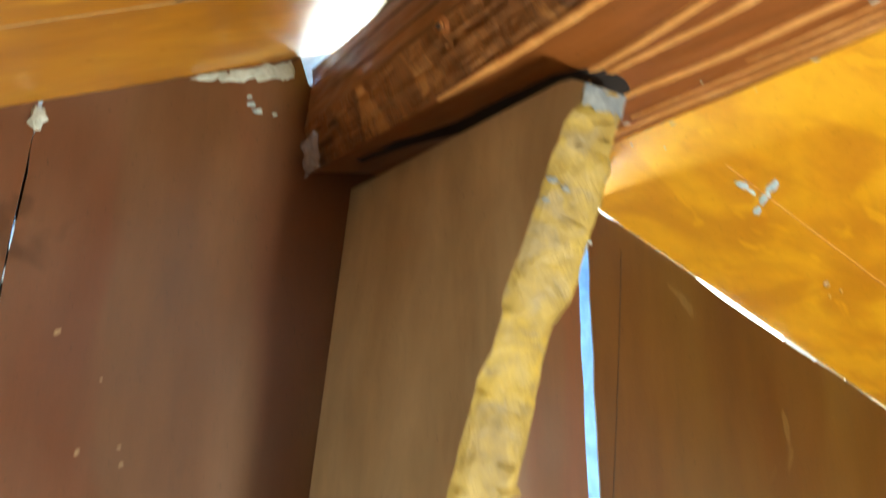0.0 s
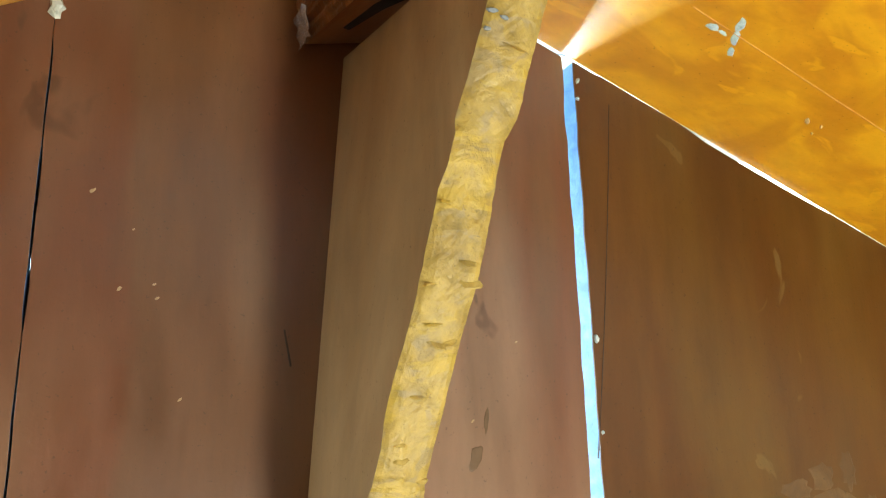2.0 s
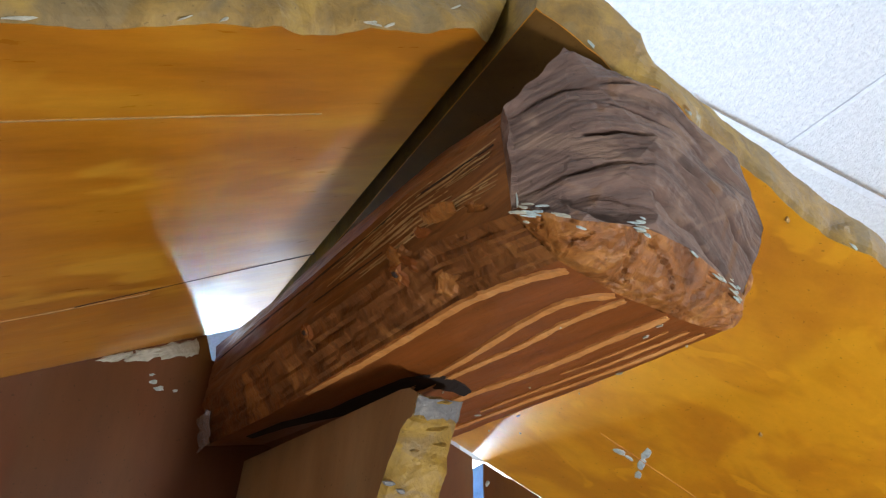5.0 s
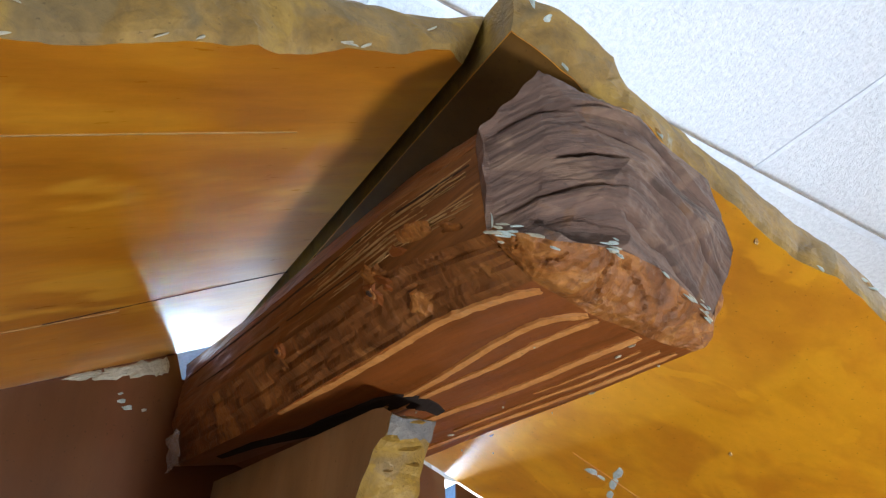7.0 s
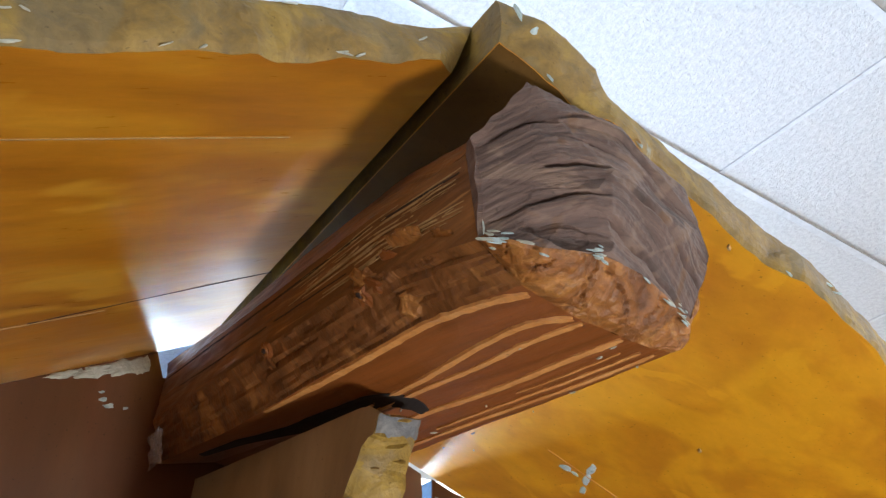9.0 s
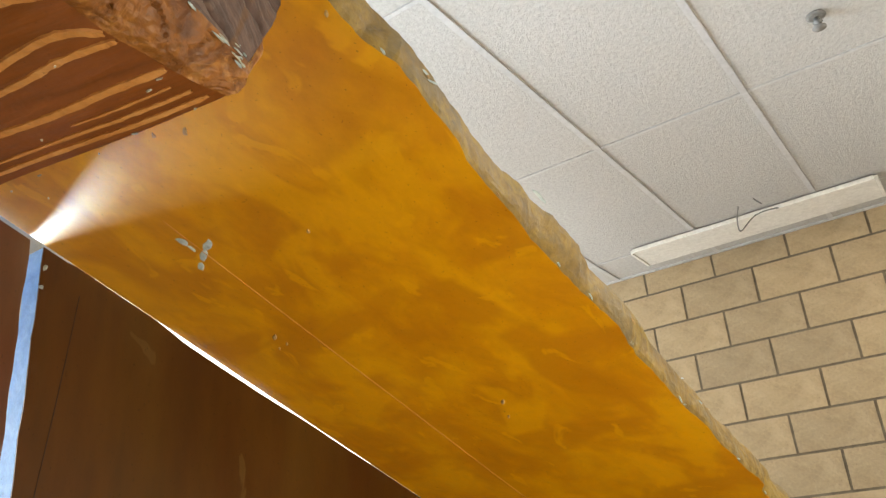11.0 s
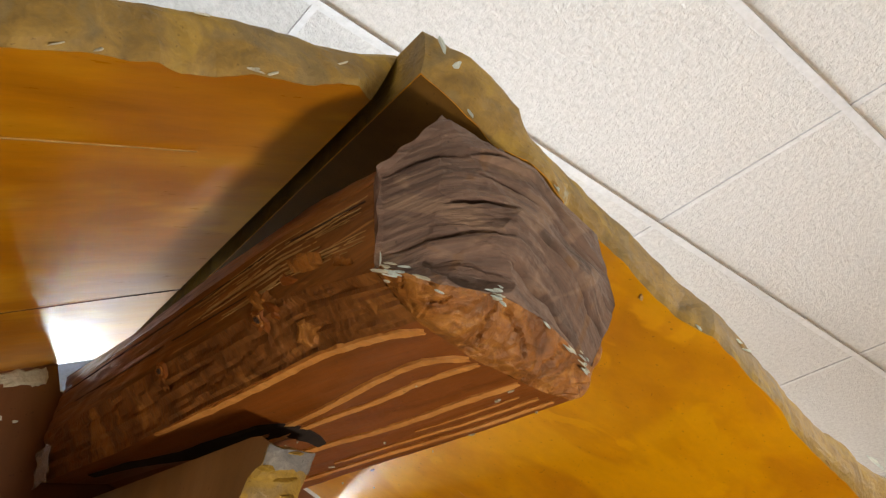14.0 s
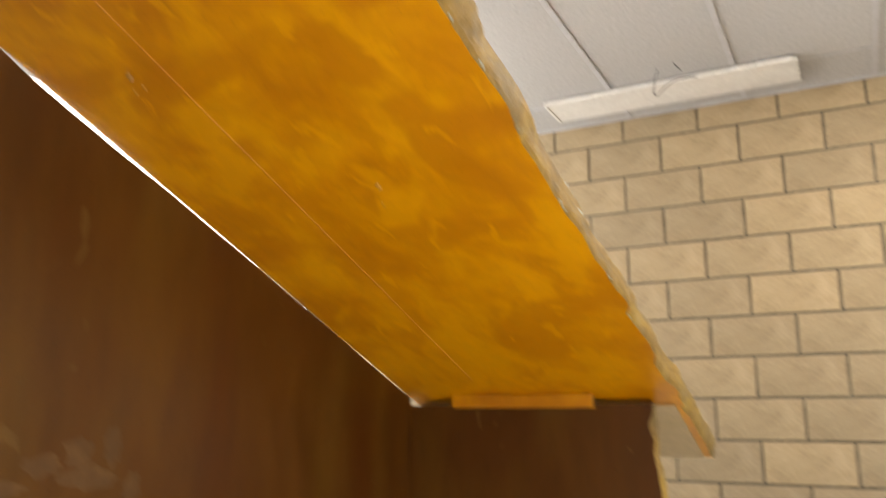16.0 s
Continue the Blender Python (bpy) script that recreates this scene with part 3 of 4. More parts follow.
def chamfer():
    """The splintered rim: broken plates with raised middles and sunken joints."""
    sub, ring = 22, 22
    first, last = RIM.index("B") * sub + 1, RIM.index("F") * sub + 10
    verts = []
    for r in range(ring + 1):
        for i in range(first, last + 1):
            p = end_point(RIM, i, sub, r / ring)
            out = (p - Vector((0.51, 0.3, 1.92))).normalized()
            s, k = i / sub, r / ring
            near, second = sorted(math.hypot(s - a + 0.3 * noise.noise((s * 4, k * 3, 2)), (k - b2) * 0.75) for a, b2 in PLATES)[:2]
            joint = min(1.0, (second - near) / 0.07)
            d = math.sin(k * math.pi) * 0.006 + 0.005 * (joint ** 0.6 - 0.6) * min(1, 5 * k, 5 * (1 - k) + 0.2)
            d += noise.noise((p.x * 40, p.y * 40, p.z * 40)) * 0.004 + noise.noise((p.x * 140, p.y * 140, p.z * 140)) * 0.002
            verts.append(p + out * d)
    c = last - first + 1
    faces = [(r * c + i, r * c + i + 1, (r + 1) * c + i + 1, (r + 1) * c + i) for r in range(ring) for i in range(c - 1)]
    return mesh_object("splintered_rim", verts, faces, KNOTTY, beam, "rough orange-brown splintered rim")


def stratum(x, z):
    """Height across the arched layers of the end grain."""
    d = x - 0.428
    return z - (0.70 * d if d < 0 else 0.40 * d - 2.4 * d * d) + noise.noise((x * 9, z * 9, 3)) * 0.010


def grain_depth(x, z):
    """How far the layered end grain stands in or out: stepped layers, long splits, a broken hollow and fine tears."""
    t = stratum(x, z)
    layer = t * 44 + 1.6 * noise.noise((x * 6, z * 10, 8))
    low = math.floor(layer)
    f = layer - low
    a, b2 = (noise.noise((q * 1.73 + x * 3.0, 2.1, 1.3)) for q in (low, low + 1))
    g = min(1, max(0, (f - 0.86) / 0.14))
    flat = 0.45 if x < 0.425 else 1.0
    d = (0.010 * (a + (b2 - a) * g) + 0.009 * noise.noise((x * 14, z * 22, 6))) * flat
    for at, x0, x1, deep in ((1.905, 0.43, 0.60, 0.010), (1.935, 0.46, 0.62, 0.008), (1.870, 0.39, 0.50, 0.007), (1.962, 0.38, 0.52, 0.006), (1.845, 0.50, 0.63, 0.010), (1.985, 0.45, 0.58, 0.006), (1.888, 0.52, 0.66, 0.007)):
        inside = min(1, max(0, (x - x0) / 0.02)) * min(1, max(0, (x1 - x) / 0.02))
        off = (t - at + 0.004 * noise.noise((x * 40, at * 90, 4))) / 0.0024
        d += deep * inside * math.exp(-off * off)
    d += 0.0009 * noise.noise((x * 30, t * 220, 2)) + 0.0010 * noise.noise((x * 150, z * 150, 5))
    hollow = math.hypot((x - 0.463) / 0.045, (z - 1.848) / 0.022)
    d += 0.014 * min(1, max(0, 2.2 * (1 - hollow)))
    return d + max(0, 0.425 - x) * 0.34


def end_grain():
    sub, rings = 34, 80
    count = len(RIM) * sub
    centre = Vector((0.50, 0.150, 1.915))
    verts = []
    for i in range(count):
        q = i / sub
        verts.append(end_point(RIM, i, sub, 0.0 if q > 5.4 or q < 1.12 else 1.0))
    for r in range(rings):
        for i in range(count):
            p = end_point(RIM, i, sub, 1.0).lerp(centre, r / rings)
            p.y += grain_depth(p.x, p.z) * min(1.0, 0.35 + r / 8)
            if r == 0:
                p += (p - centre).normalized() * noise.noise((p.x * 50, p.z * 50, 7)) * 0.004
            verts.append(p)
    verts.append(centre + Vector((0, grain_depth(centre.x, centre.z), 0)))
    faces = [(r * count + i, r * count + (i + 1) % count, (r + 1) * count + (i + 1) % count, (r + 1) * count + i) for r in range(rings) for i in range(count)]
    faces += [(rings * count + i, rings * count + (i + 1) % count, len(verts) - 1) for i in range(count)]
    return mesh_object("end_grain", verts, faces, PURPLE, beam, "purple-brown layered end grain", grain=[(p.x, stratum(p.x, p.z)) for p in verts])


chamfer()
end_grain()

# dark creases, straw strokes and orange strokes on the beam


def on_face(a, b2, s, y, out=0.0):
    p = along(a, y).lerp(along(b2, y), s)
    return p + (p - Vector((0.5, y, 1.92))).normalized() * out


def stroke(name, a, b2, s0, s1, y0, y1, width, mat, seed, lift=0.0015, wobble=0.02, count=22):
    pts, nor = [], []
    for i in range(count):
        k = i / (count - 1)
        y = y0 + (y1 - y0) * k
        s = s0 + (s1 - s0) * k + wobble * noise.noise((k * 3, seed, 0.5))
        p = on_face(a, b2, s, y)
        pts.append(p)
        side = along(b2, y) - along(a, y)
        fwd = along(a, min(y + 0.02, 0.944)) - along(a, min(y + 0.02, 0.944) - 0.02)
        nn = side.cross(fwd).normalized()
        if nn.dot(p - Vector((0.5, y, 1.92))) < 0:
            nn = -nn
        nor.append(nn)
    ws = [width * (0.45 + 0.55 * math.sin(math.pi * min(1, 0.12 + 0.88 * i / (count - 1)))) * (1 + 0.35 * noise.noise((i * 0.8, seed, 9))) for i in range(count)]
    return ribbon(name, pts, ws, lambda i: nor[i], mat, beam, lift, seed=seed)


for q, (s0, s1, w) in enumerate(((0.16, 0.10, 0.0028), (0.62, 0.55, 0.0024))):
    stroke("crease", "A", "B", s0, s1, 0.245 + q * 0.18, 0.93, w, CREASE, 60 + q, 0.0006)
rnd = random.Random(12)
for q in range(24):
    y0 = rnd.uniform(0.24, 0.42)
    s0 = 0.08 + 0.028 * q + rnd.uniform(-0.02, 0.02)
    stroke("straw_stroke", "A", "B", s0, s0 + 0.06, y0, y0 + rnd.uniform(0.06, 0.24), rnd.uniform(0.0010, 0.0026), STRAW, 70 + q, 0.0006)


def under_stroke(points, width, seed):
    """An orange brush stroke on the beam's underside through plan points."""
    for _ in range(3):
        cut = [points[0]]
        for (x0, y0), (x1, y1) in zip(points, points[1:]):
            cut += [(0.75 * x0 + 0.25 * x1, 0.75 * y0 + 0.25 * y1), (0.25 * x0 + 0.75 * x1, 0.25 * y0 + 0.75 * y1)]
        points = cut + [points[-1]]
    pts = [Vector((x, y, under_z(x, y))) for x, y in points]
    n2 = len(pts)
    ws = [width * (0.5 + 0.5 * min(1, i / 5, (n2 - 1 - i) / 10)) * (1 + 0.3 * noise.noise((i * 0.6, seed, 3))) for i in range(n2)]
    return ribbon("orange_stroke", pts, ws, lambda i: (0, 0, -1), STRIPE, beam, 0.0016, seed=seed)


def under_z(x, y):
    ps = [along(q, min(max(y, 0.235), 0.944)) for q in "CDEF"]
    for p, q in zip(ps, ps[1:]):
        if x <= q.x or q is ps[-1]:
            k = min(1.0, max(0.0, (x - p.x) / (q.x - p.x)))
            return p.z + (q.z - p.z) * k


under_stroke([(0.462, 0.240), (0.448, 0.28), (0.440, 0.34), (0.428, 0.43), (0.415, 0.53), (0.395, 0.66)], 0.012, 1)
under_stroke([(0.512, 0.238), (0.490, 0.275), (0.488, 0.36), (0.488, 0.46), (0.480, 0.60)], 0.010, 2)
under_stroke([(0.524, 0.238), (0.511, 0.30), (0.511, 0.377), (0.500, 0.47), (0.494, 0.60)], 0.009, 3)
under_stroke([(0.574, 0.238), (0.563, 0.32), (0.555, 0.427), (0.537, 0.52), (0.525, 0.70)], 0.011, 4)
under_stroke([(0.628, 0.245), (0.622, 0.32), (0.606, 0.423), (0.588, 0.57), (0.575, 0.75)], 0.008, 5)
under_stroke([(0.612, 0.25), (0.604, 0.33), (0.590, 0.42), (0.575, 0.55)], 0.006, 6)
under_stroke([(0.595, 0.26), (0.588, 0.33), (0.578, 0.40)], 0.004, 7)

# bare foam flecks along the rim of the end grain
rnd = random.Random(5)
for q in range(42):
    s = rnd.choice((1.05, 1.2, 1.4, 1.7, 2.0, 2.9, 3.1, 4.1, 4.4, 4.55, 4.7, 4.85, 8.3, 8.7)) + rnd.uniform(-0.1, 0.1)
    a, f = int(s), s - int(s)
    p = Vector(FACE_OUT[RIM[a]]).lerp(Vector(FACE_OUT[RIM[a + 1]]), f)
    d = Vector(FACE_OUT[RIM[a + 1]]) - Vector(FACE_OUT[RIM[a]]) + Vector((0, 0, rnd.uniform(-0.012, 0.012)))
    flake("bare_fleck", p + Vector((0, -0.001, rnd.gauss(-0.003, 0.005))), d, Vector((0, 0.3, 1)), (0, -0.9, -0.4), rnd.uniform(0.005, 0.022), rnd.uniform(0.002, 0.007), 0.0015, CHIP if q % 3 else PUTTY, beam, 300 + q, n_side=8)

# knots, scars and a dark strip painting the shade around the brace
SLOT_SHADE = painted("painted_slot_shade", (0.010, 0.005, 0.003), (0.014, 0.007, 0.004), (0.02, 0.01, 0.006), rough=(0.85, 0.95), bump=0.0004)
rnd = random.Random(31)
for q in range(7):
    y, t2 = rnd.uniform(0.27, 0.90), rnd.uniform(-0.35, 1.0)
    c = on_face("B", "C", t2, y, 0.001) if t2 >= 0 else on_face("A", "B", 1 + t2, y, 0.001)
    mat = (KNOTTY, BEAM_LOW, KNOTTY, BEAM)[q % 4]
    size = rnd.uniform(0.012, 0.034)
    flake("knot" if q % 4 else "scar", c, along("B", y + 0.01) - along("B", y) + Vector((0, 0, rnd.uniform(-0.004, 0.004))), along("C", y) - along("B", y), c - Vector((0.5, y, 1.92)), size * 1.7, size * 1.2, 0.0016, mat, beam, 500 + q, n_side=16)
for q, (t2, y) in enumerate(((0.15, 0.415), (0.1, 0.60))):
    c = on_face("B", "C", t2, y, 0.002)
    for r, m2 in ((0.026, BEAM_LOW), (0.017, KNOTTY), (0.009, CREASE)):
        flake("knot", c + (c - Vector((0.5, y, 1.92))).normalized() * (0.026 - r) * 0.12, along("B", y + 0.01) - along("B", y), along("C", y) - along("B", y), c - Vector((0.5, y, 1.92)), r, r * 1.2, 0.002, m2, beam, 560 + q, n_side=14)
# near-black ribbon stands in for shade in the gap over the brace
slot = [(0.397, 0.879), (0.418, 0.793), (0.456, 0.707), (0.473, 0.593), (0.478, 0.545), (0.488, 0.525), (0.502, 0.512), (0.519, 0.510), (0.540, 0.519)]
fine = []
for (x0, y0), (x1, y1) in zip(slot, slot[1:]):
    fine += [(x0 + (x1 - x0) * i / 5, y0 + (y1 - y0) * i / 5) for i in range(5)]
ribbon("slot", [Vector((x, y, under_z(x, y) - 0.0015)) for x, y in fine], [0.012 + 0.024 * min(1, i / 12) * min(1, (len(fine) - i) / 8) for i in range(len(fine))], lambda i: (0, 0, -1), SLOT_SHADE, beam, 0.0006, "dark strip painted as shade in the gap around the brace", 3, 0.02)

# paint flecked off the underside
rnd = random.Random(77)
for q in range(14):
    x, y = rnd.uniform(0.50, 0.66), rnd.uniform(0.24, 0.62)
    flake("fleck", (x, y, under_z(x, y) - 0.0012), (rnd.uniform(-1, 1), 1, 0), (1, 0, 0), (0, 0, -1), rnd.uniform(0.003, 0.009), rnd.uniform(0.002, 0.004), 0.0008, PUTTY, beam, 900 + q)

# crumpled clear tape where the beam meets the wall
tape = []
rnd = random.Random(9)
for i in range(7):
    for j in range(6):
        p = along("B", 0.944).lerp(along("C", 0.944), 0.35 + 0.75 * i / 6)
        tape.append(p + Vector((-0.010 + rnd.uniform(-0.004, 0.004), -0.004 - 0.011 * j + rnd.uniform(-0.004, 0.004), -0.006 + rnd.uniform(-0.004, 0.004) - 0.001 * j)))
tp = mesh_object("tape", tape, [(i * 6 + j, i * 6 + j + 1, i * 6 + j + 7, i * 6 + j + 6) for i in range(6) for j in range(5)], TAPE, beam, "crumpled clear plastic tape")
md = tp.modifiers.new("thickness", "SOLIDIFY")
md.thickness = 0.0006

# ---- marks on the boards ----
RNORM = Vector((-R_SLOPE, 0, -1)).normalized()
RALONG = Vector((1, 0, -R_SLOPE)).normalized()
LNORM = Vector((L_SLOPE, 0, -1)).normalized()
LALONG = Vector((1, 0, L_SLOPE)).normalized()


def r_mark(name, x, y, length, width, height, mat, seed, turn=0.0, label=""):
    a = RALONG * math.cos(radians(turn)) + Vector((0, 1, 0)) * math.sin(radians(turn))
    return flake(name, Vector((x, y, roof_r(x))), a, a.cross(RNORM), RNORM, length, width, height, mat, right, seed, label)


# a Y-shaped gouge and smaller dents
for q, (x, y, ln, wd, turn) in enumerate(((0.972, 0.680, 0.036, 0.016, -62), (0.986, 0.706, 0.038, 0.015, -60), (1.004, 0.734, 0.026, 0.016, -60), (0.948, 0.712, 0.024, 0.017, -20), (0.966, 0.711, 0.022, 0.010, 0))):
    r_mark("gouge", x, y, ln * 1.35, wd * 1.1, 0.0007, CHIP, 601 + q, -turn if q < 3 else turn, "gouge baring pale blue foam")
for q, (x, y, r) in enumerate(((1.205, 0.772, 0.022), (1.235, 0.790, 0.010), (1.23, 0.765, 0.010), (0.797, 0.513, 0.018), (0.780, 0.560, 0.014), (0.760, 0.211, 0.014), (1.55, 0.50, 0.022), (1.60, 0.52, 0.012), (1.02, 0.50, 0.014))):
    r_mark("dent", x, y, r, r * 0.45, 0.003, STRAW, 610 + q, 40)


def scored(name, parent, f, x0, x1, y0, y1, nn, width, mat, seed, n2=40):
    pts = []
    for i in range(n2):
        x = x0 + (x1 - x0) * i / (n2 - 1)
        pts.append(Vector((x, y0 + (y1 - y0) * i / (n2 - 1) + noise.noise((x * 5, seed, 0)) * 0.002, f(x))))
    return ribbon(name, pts, [width] * n2, lambda i: nn, mat, parent, 0.0007, seed=seed)


scored("scored_line", right, roof_r, 0.90, 2.35, 0.700, 0.694, RNORM, 0.0022, STRIPE, 1)
scored("scored_line", left, roof_l, -0.30, 0.27, 0.373, 0.371, LNORM, 0.0022, STRAW, 2)
scored("scored_line", left, roof_l, 0.12, 0.40, 0.755, 0.708, LNORM, 0.0018, CREASE, 3)
scored("scored_line", left, roof_l, -0.45, 0.20, 0.80, 0.752, LNORM, 0.0018, STRAW, 4)

# putty over the joint of wall and roof beside the beam, and paint chips below it
for q, (x, z, w, h) in enumerate(((0.285, 2.003, 0.055, 0.030), (0.245, 1.985, 0.05, 0.022), (0.205, 1.970, 0.04, 0.014), (0.305, 2.010, 0.022, 0.036))):
    flake("putty", (x, WALL_Y - 0.001, z), (1, 0, 0.45), (0, 0, 1), (0, -1, 0), w * 1.5, h, 0.0022, PUTTY, mid, 640 + q, "smeared grey putty", 21)
for q, (x, z, r) in enumerate(((0.262, 1.944, 0.011), (0.272, 1.936, 0.014), (0.296, 1.938, 0.008), (0.258, 1.955, 0.007))):
    flake("chip", (x, WALL_Y, z), (1, 0, 0.3), (0, 0, 1), (0, -1, 0), r * 1.5, r * 0.8, 0.0012, CHIP, mid, 650 + q)
flake("putty", (0.013, WALL_Y - 0.001, 1.850), (0, 0, 1), (1, 0, 0), (0, -1, 0), 0.035, 0.022, 0.006, PUTTY, far_left, 660, "smeared grey putty", 12)
for q, (x, z, r) in enumerate(((0.852, 1.895, 0.010), (0.853, 1.43, 0.013), (0.850, 1.86, 0.008), (0.852, 1.28, 0.007))):
    flake("chip", (x, WALL_Y, z), (0, 0, 1), (1, 0, 0), (0, -1, 0), r * 1.3, r, 0.004, CHIP, big, 670 + q)
# unseen strips added behind the seam to block light, leaving a few slits
for z0, z1 in ((0.2, 1.32), (1.345, 1.50), (1.512, 1.66), (1.68, 1.70), (1.735, 1.84)):
    block("batten", (-0.02, 0.04, WALL_Y + THICK + 0.001, WALL_Y + THICK + 0.02, z0, z1), BROWN_DARK, far_left)
ribbon("seam", [Vector((0.918 - 0.060 * k / 15 - 0.018 * (k / 15) ** 2, WALL_Y - 0.0006, 1.86 - 0.62 * k / 15)) for k in range(16)], [0.0016] * 16, lambda i: (0, -1, 0), CREASE, big, 0.0003, seed=4)
# shallow dents and a crack in the boards beside the brace
for q, (x, z, r) in enumerate(((0.077, 1.598, 0.008), (0.118, 1.470, 0.007), (0.165, 1.460, 0.006), (0.160, 1.478, 0.005), (0.13, 1.55, 0.004), (0.20, 1.33, 0.006), (-0.05, 1.70, 0.006), (0.62, 1.30, 0.006), (0.70, 1.42, 0.005))):
    flake("dent", (x, WALL_Y - 0.0005, z), (1, 0, 0.5), (0, 0, 1), (0, -1, 0), r * 1.3, r * 0.8, 0.0006, TAN, mid if x > 0.01 else far_left, 680 + q)
ribbon("crack", [Vector((0.333 + 0.010 * i / 9, WALL_Y - 0.001, 1.425 - 0.05 * i / 9)) for i in range(10)], [0.003] * 10, lambda i: (0, -1, 0), CREASE, mid, 0.0004, seed=8)

SCUFF = painted("worn_orange_brown", (0.070, 0.032, 0.006), (0.095, 0.044, 0.010), (0.135, 0.070, 0.020), big=16, small=70, rough=(0.4, 0.55), bump=0.0006)
for q, (x, z, w, h) in enumerate(((1.26, 1.175, 0.10, 0.05), (1.33, 1.195, 0.09, 0.06), (1.40, 1.205, 0.05, 0.10), (1.36, 1.15, 0.16, 0.06), (1.20, 1.14, 0.10, 0.04), (1.45, 1.13, 0.06, 0.07))):
    flake("scuff", (x, WALL_Y - 0.0002, z), (1, 0, 0), (0, 0, 1), (0, -1, 0), w, h, 0.0003, SCUFF, big, 720 + q, "worn patch of paler paint", 17)
flake("scuff", (0.622, WALL_Y - 0.0002, 1.245), (0.25, 0, 1), (1, 0, 0), (0, -1, 0), 0.055, 0.028, 0.0003, SCUFF, mid, 730, "worn patch of paler paint", 15)
flake("scuff", (0.642, WALL_Y - 0.0002, 1.30), (0.15, 0, 1), (1, 0, 0), (0, -1, 0), 0.05, 0.010, 0.0003, SCUFF, mid, 731)
# beige unpainted soffit past the return wall
vs = []
for x in np.linspace(SIDE_X + THICK + 0.004, EAVE_X - 0.004, 8):
    for y in np.linspace(0.188, 0.94, 6):
        for h in (0.0005, 0.0035):
            vs.append(Vector((x, y, roof_r(x))) + RNORM * h)
fs = [(2 * (i * 6 + j) + 1, 2 * (i * 6 + j + 1) + 1, 2 * ((i + 1) * 6 + j + 1) + 1, 2 * ((i + 1) * 6 + j) + 1) for i in range(7) for j in range(5)]
fs += [(2 * i * 6, 2 * i * 6 + 1, 2 * (i + 1) * 6 + 1, 2 * (i + 1) * 6) for i in range(7)]
mesh_object("soffit", vs, fs, SOFFIT, right, "bare beige soffit strip")

# olive-brown strip on the underside along the ridge
RIDGE_OLIVE = painted("olive_brown", (0.095, 0.046, 0.008), (0.130, 0.066, 0.013), (0.165, 0.088, 0.021), big=5, small=40, rough=(0.75, 0.9), bump=0.0005, shine=0.15)
vs = []
for i in range(31):
    u = 0.0012 + 0.232 * rs * i / 30
    for j in range(13):
        f = CUT_RIGHT(u, 0)
        v = f + 0.001 + (0.745 - f) * j / 12
        for h in (-0.0008, 0.0006):
            vs.append(on_right(u, v, 0) + RNORM * h)
fs = [(2 * (i * 13 + j) + 1, 2 * (i * 13 + j + 1) + 1, 2 * ((i + 1) * 13 + j + 1) + 1, 2 * ((i + 1) * 13 + j) + 1) for i in range(30) for j in range(12)]
fs += [(2 * i * 13, 2 * i * 13 + 1, 2 * (i + 1) * 13 + 1, 2 * (i + 1) * 13) for i in range(30)]
mesh_object("brown_strip", vs, fs, RIDGE_OLIVE, right, "olive-brown strip along the ridge")

# bare foam on the corners of the cut edges
for q, (p, d, ln, wd) in enumerate((((0.428, 0.176, 2.122), (-0.3, 0, 1), 0.045, 0.010), ((0.446, 0.172, 2.098), (0.4, 0, 1), 0.030, 0.012), ((1.140, 0.160, 1.850), (1, 0, -0.3), 0.05, 0.024))):
    flake("bare_spot", p, d, (1, 0, 0.1), (0, -1, 0), ln * 0.7, wd * 0.8, 0.002, CHIP, right, 700 + q)
rnd = random.Random(52)
for q in range(16):
    u, w = rnd.uniform(0.02, 0.75), rnd.choice((0.04, 0.06, 0.95, 0.5))
    p = on_left(u, CUT_LEFT(u, w), w)
    flake("torn_foam", p + Vector((0, -0.001, 0)), LALONG + Vector((0, 0, rnd.uniform(-0.6, 0.6))), (0, 0.2, 1), (0, -1, -0.2), rnd.uniform(0.008, 0.030), rnd.uniform(0.002, 0.006), 0.0012, PUTTY, left, 800 + q)
for q in range(20):
    u, w = rnd.uniform(0.02, 1.9), rnd.choice((0.03, 0.05, 0.97, 0.6))
    p = on_right(u, CUT_RIGHT(u, w), w)
    flake("torn_foam", p + Vector((0, -0.001, 0)), RALONG + Vector((0, 0, rnd.uniform(-0.6, 0.6))), (0, 0.2, 1), (0, -1, -0.2), rnd.uniform(0.008, 0.026), rnd.uniform(0.003, 0.006), 0.002, CHIP if q % 3 else STRAW, right, 820 + q)
for q in range(16):
    u, w = rnd.uniform(0.75, BRACE_LEN), rnd.uniform(0.05, 0.95)
    p = on_brace(u, CUT_BRACE(u, w), w)
    flake("torn_foam", p + Vector((0, -0.001, 0)), (1, 0, rnd.uniform(-0.3, 0.3)), (0, 0.4, 1), (0, -1, -0.35), rnd.uniform(0.014, 0.034), rnd.uniform(0.006, 0.016), 0.0012, EDGE_Y, brace, 840 + q)
CAPGREY = painted("bare_grey_foam", (0.11, 0.115, 0.12), (0.17, 0.175, 0.18), (0.27, 0.27, 0.25), big=30, small=90, rough=(0.6, 0.8), bump=0.002)
for q, (z, s, w) in enumerate(((1.700, 0.10, 0.020), (1.694, 0.30, 0.012), (1.682, 0.08, 0.012))):
    p = on_brace(z - BRACE_Z, CUT_BRACE(z - BRACE_Z, s), s)
    flake("bare_spot", p + Vector((0, -0.002, 0)), (1, 0, 0), (0, -0.4, 1), (0, -1, -0.4), w, 0.006, 0.0008, CAPGREY, brace, 710 + q)
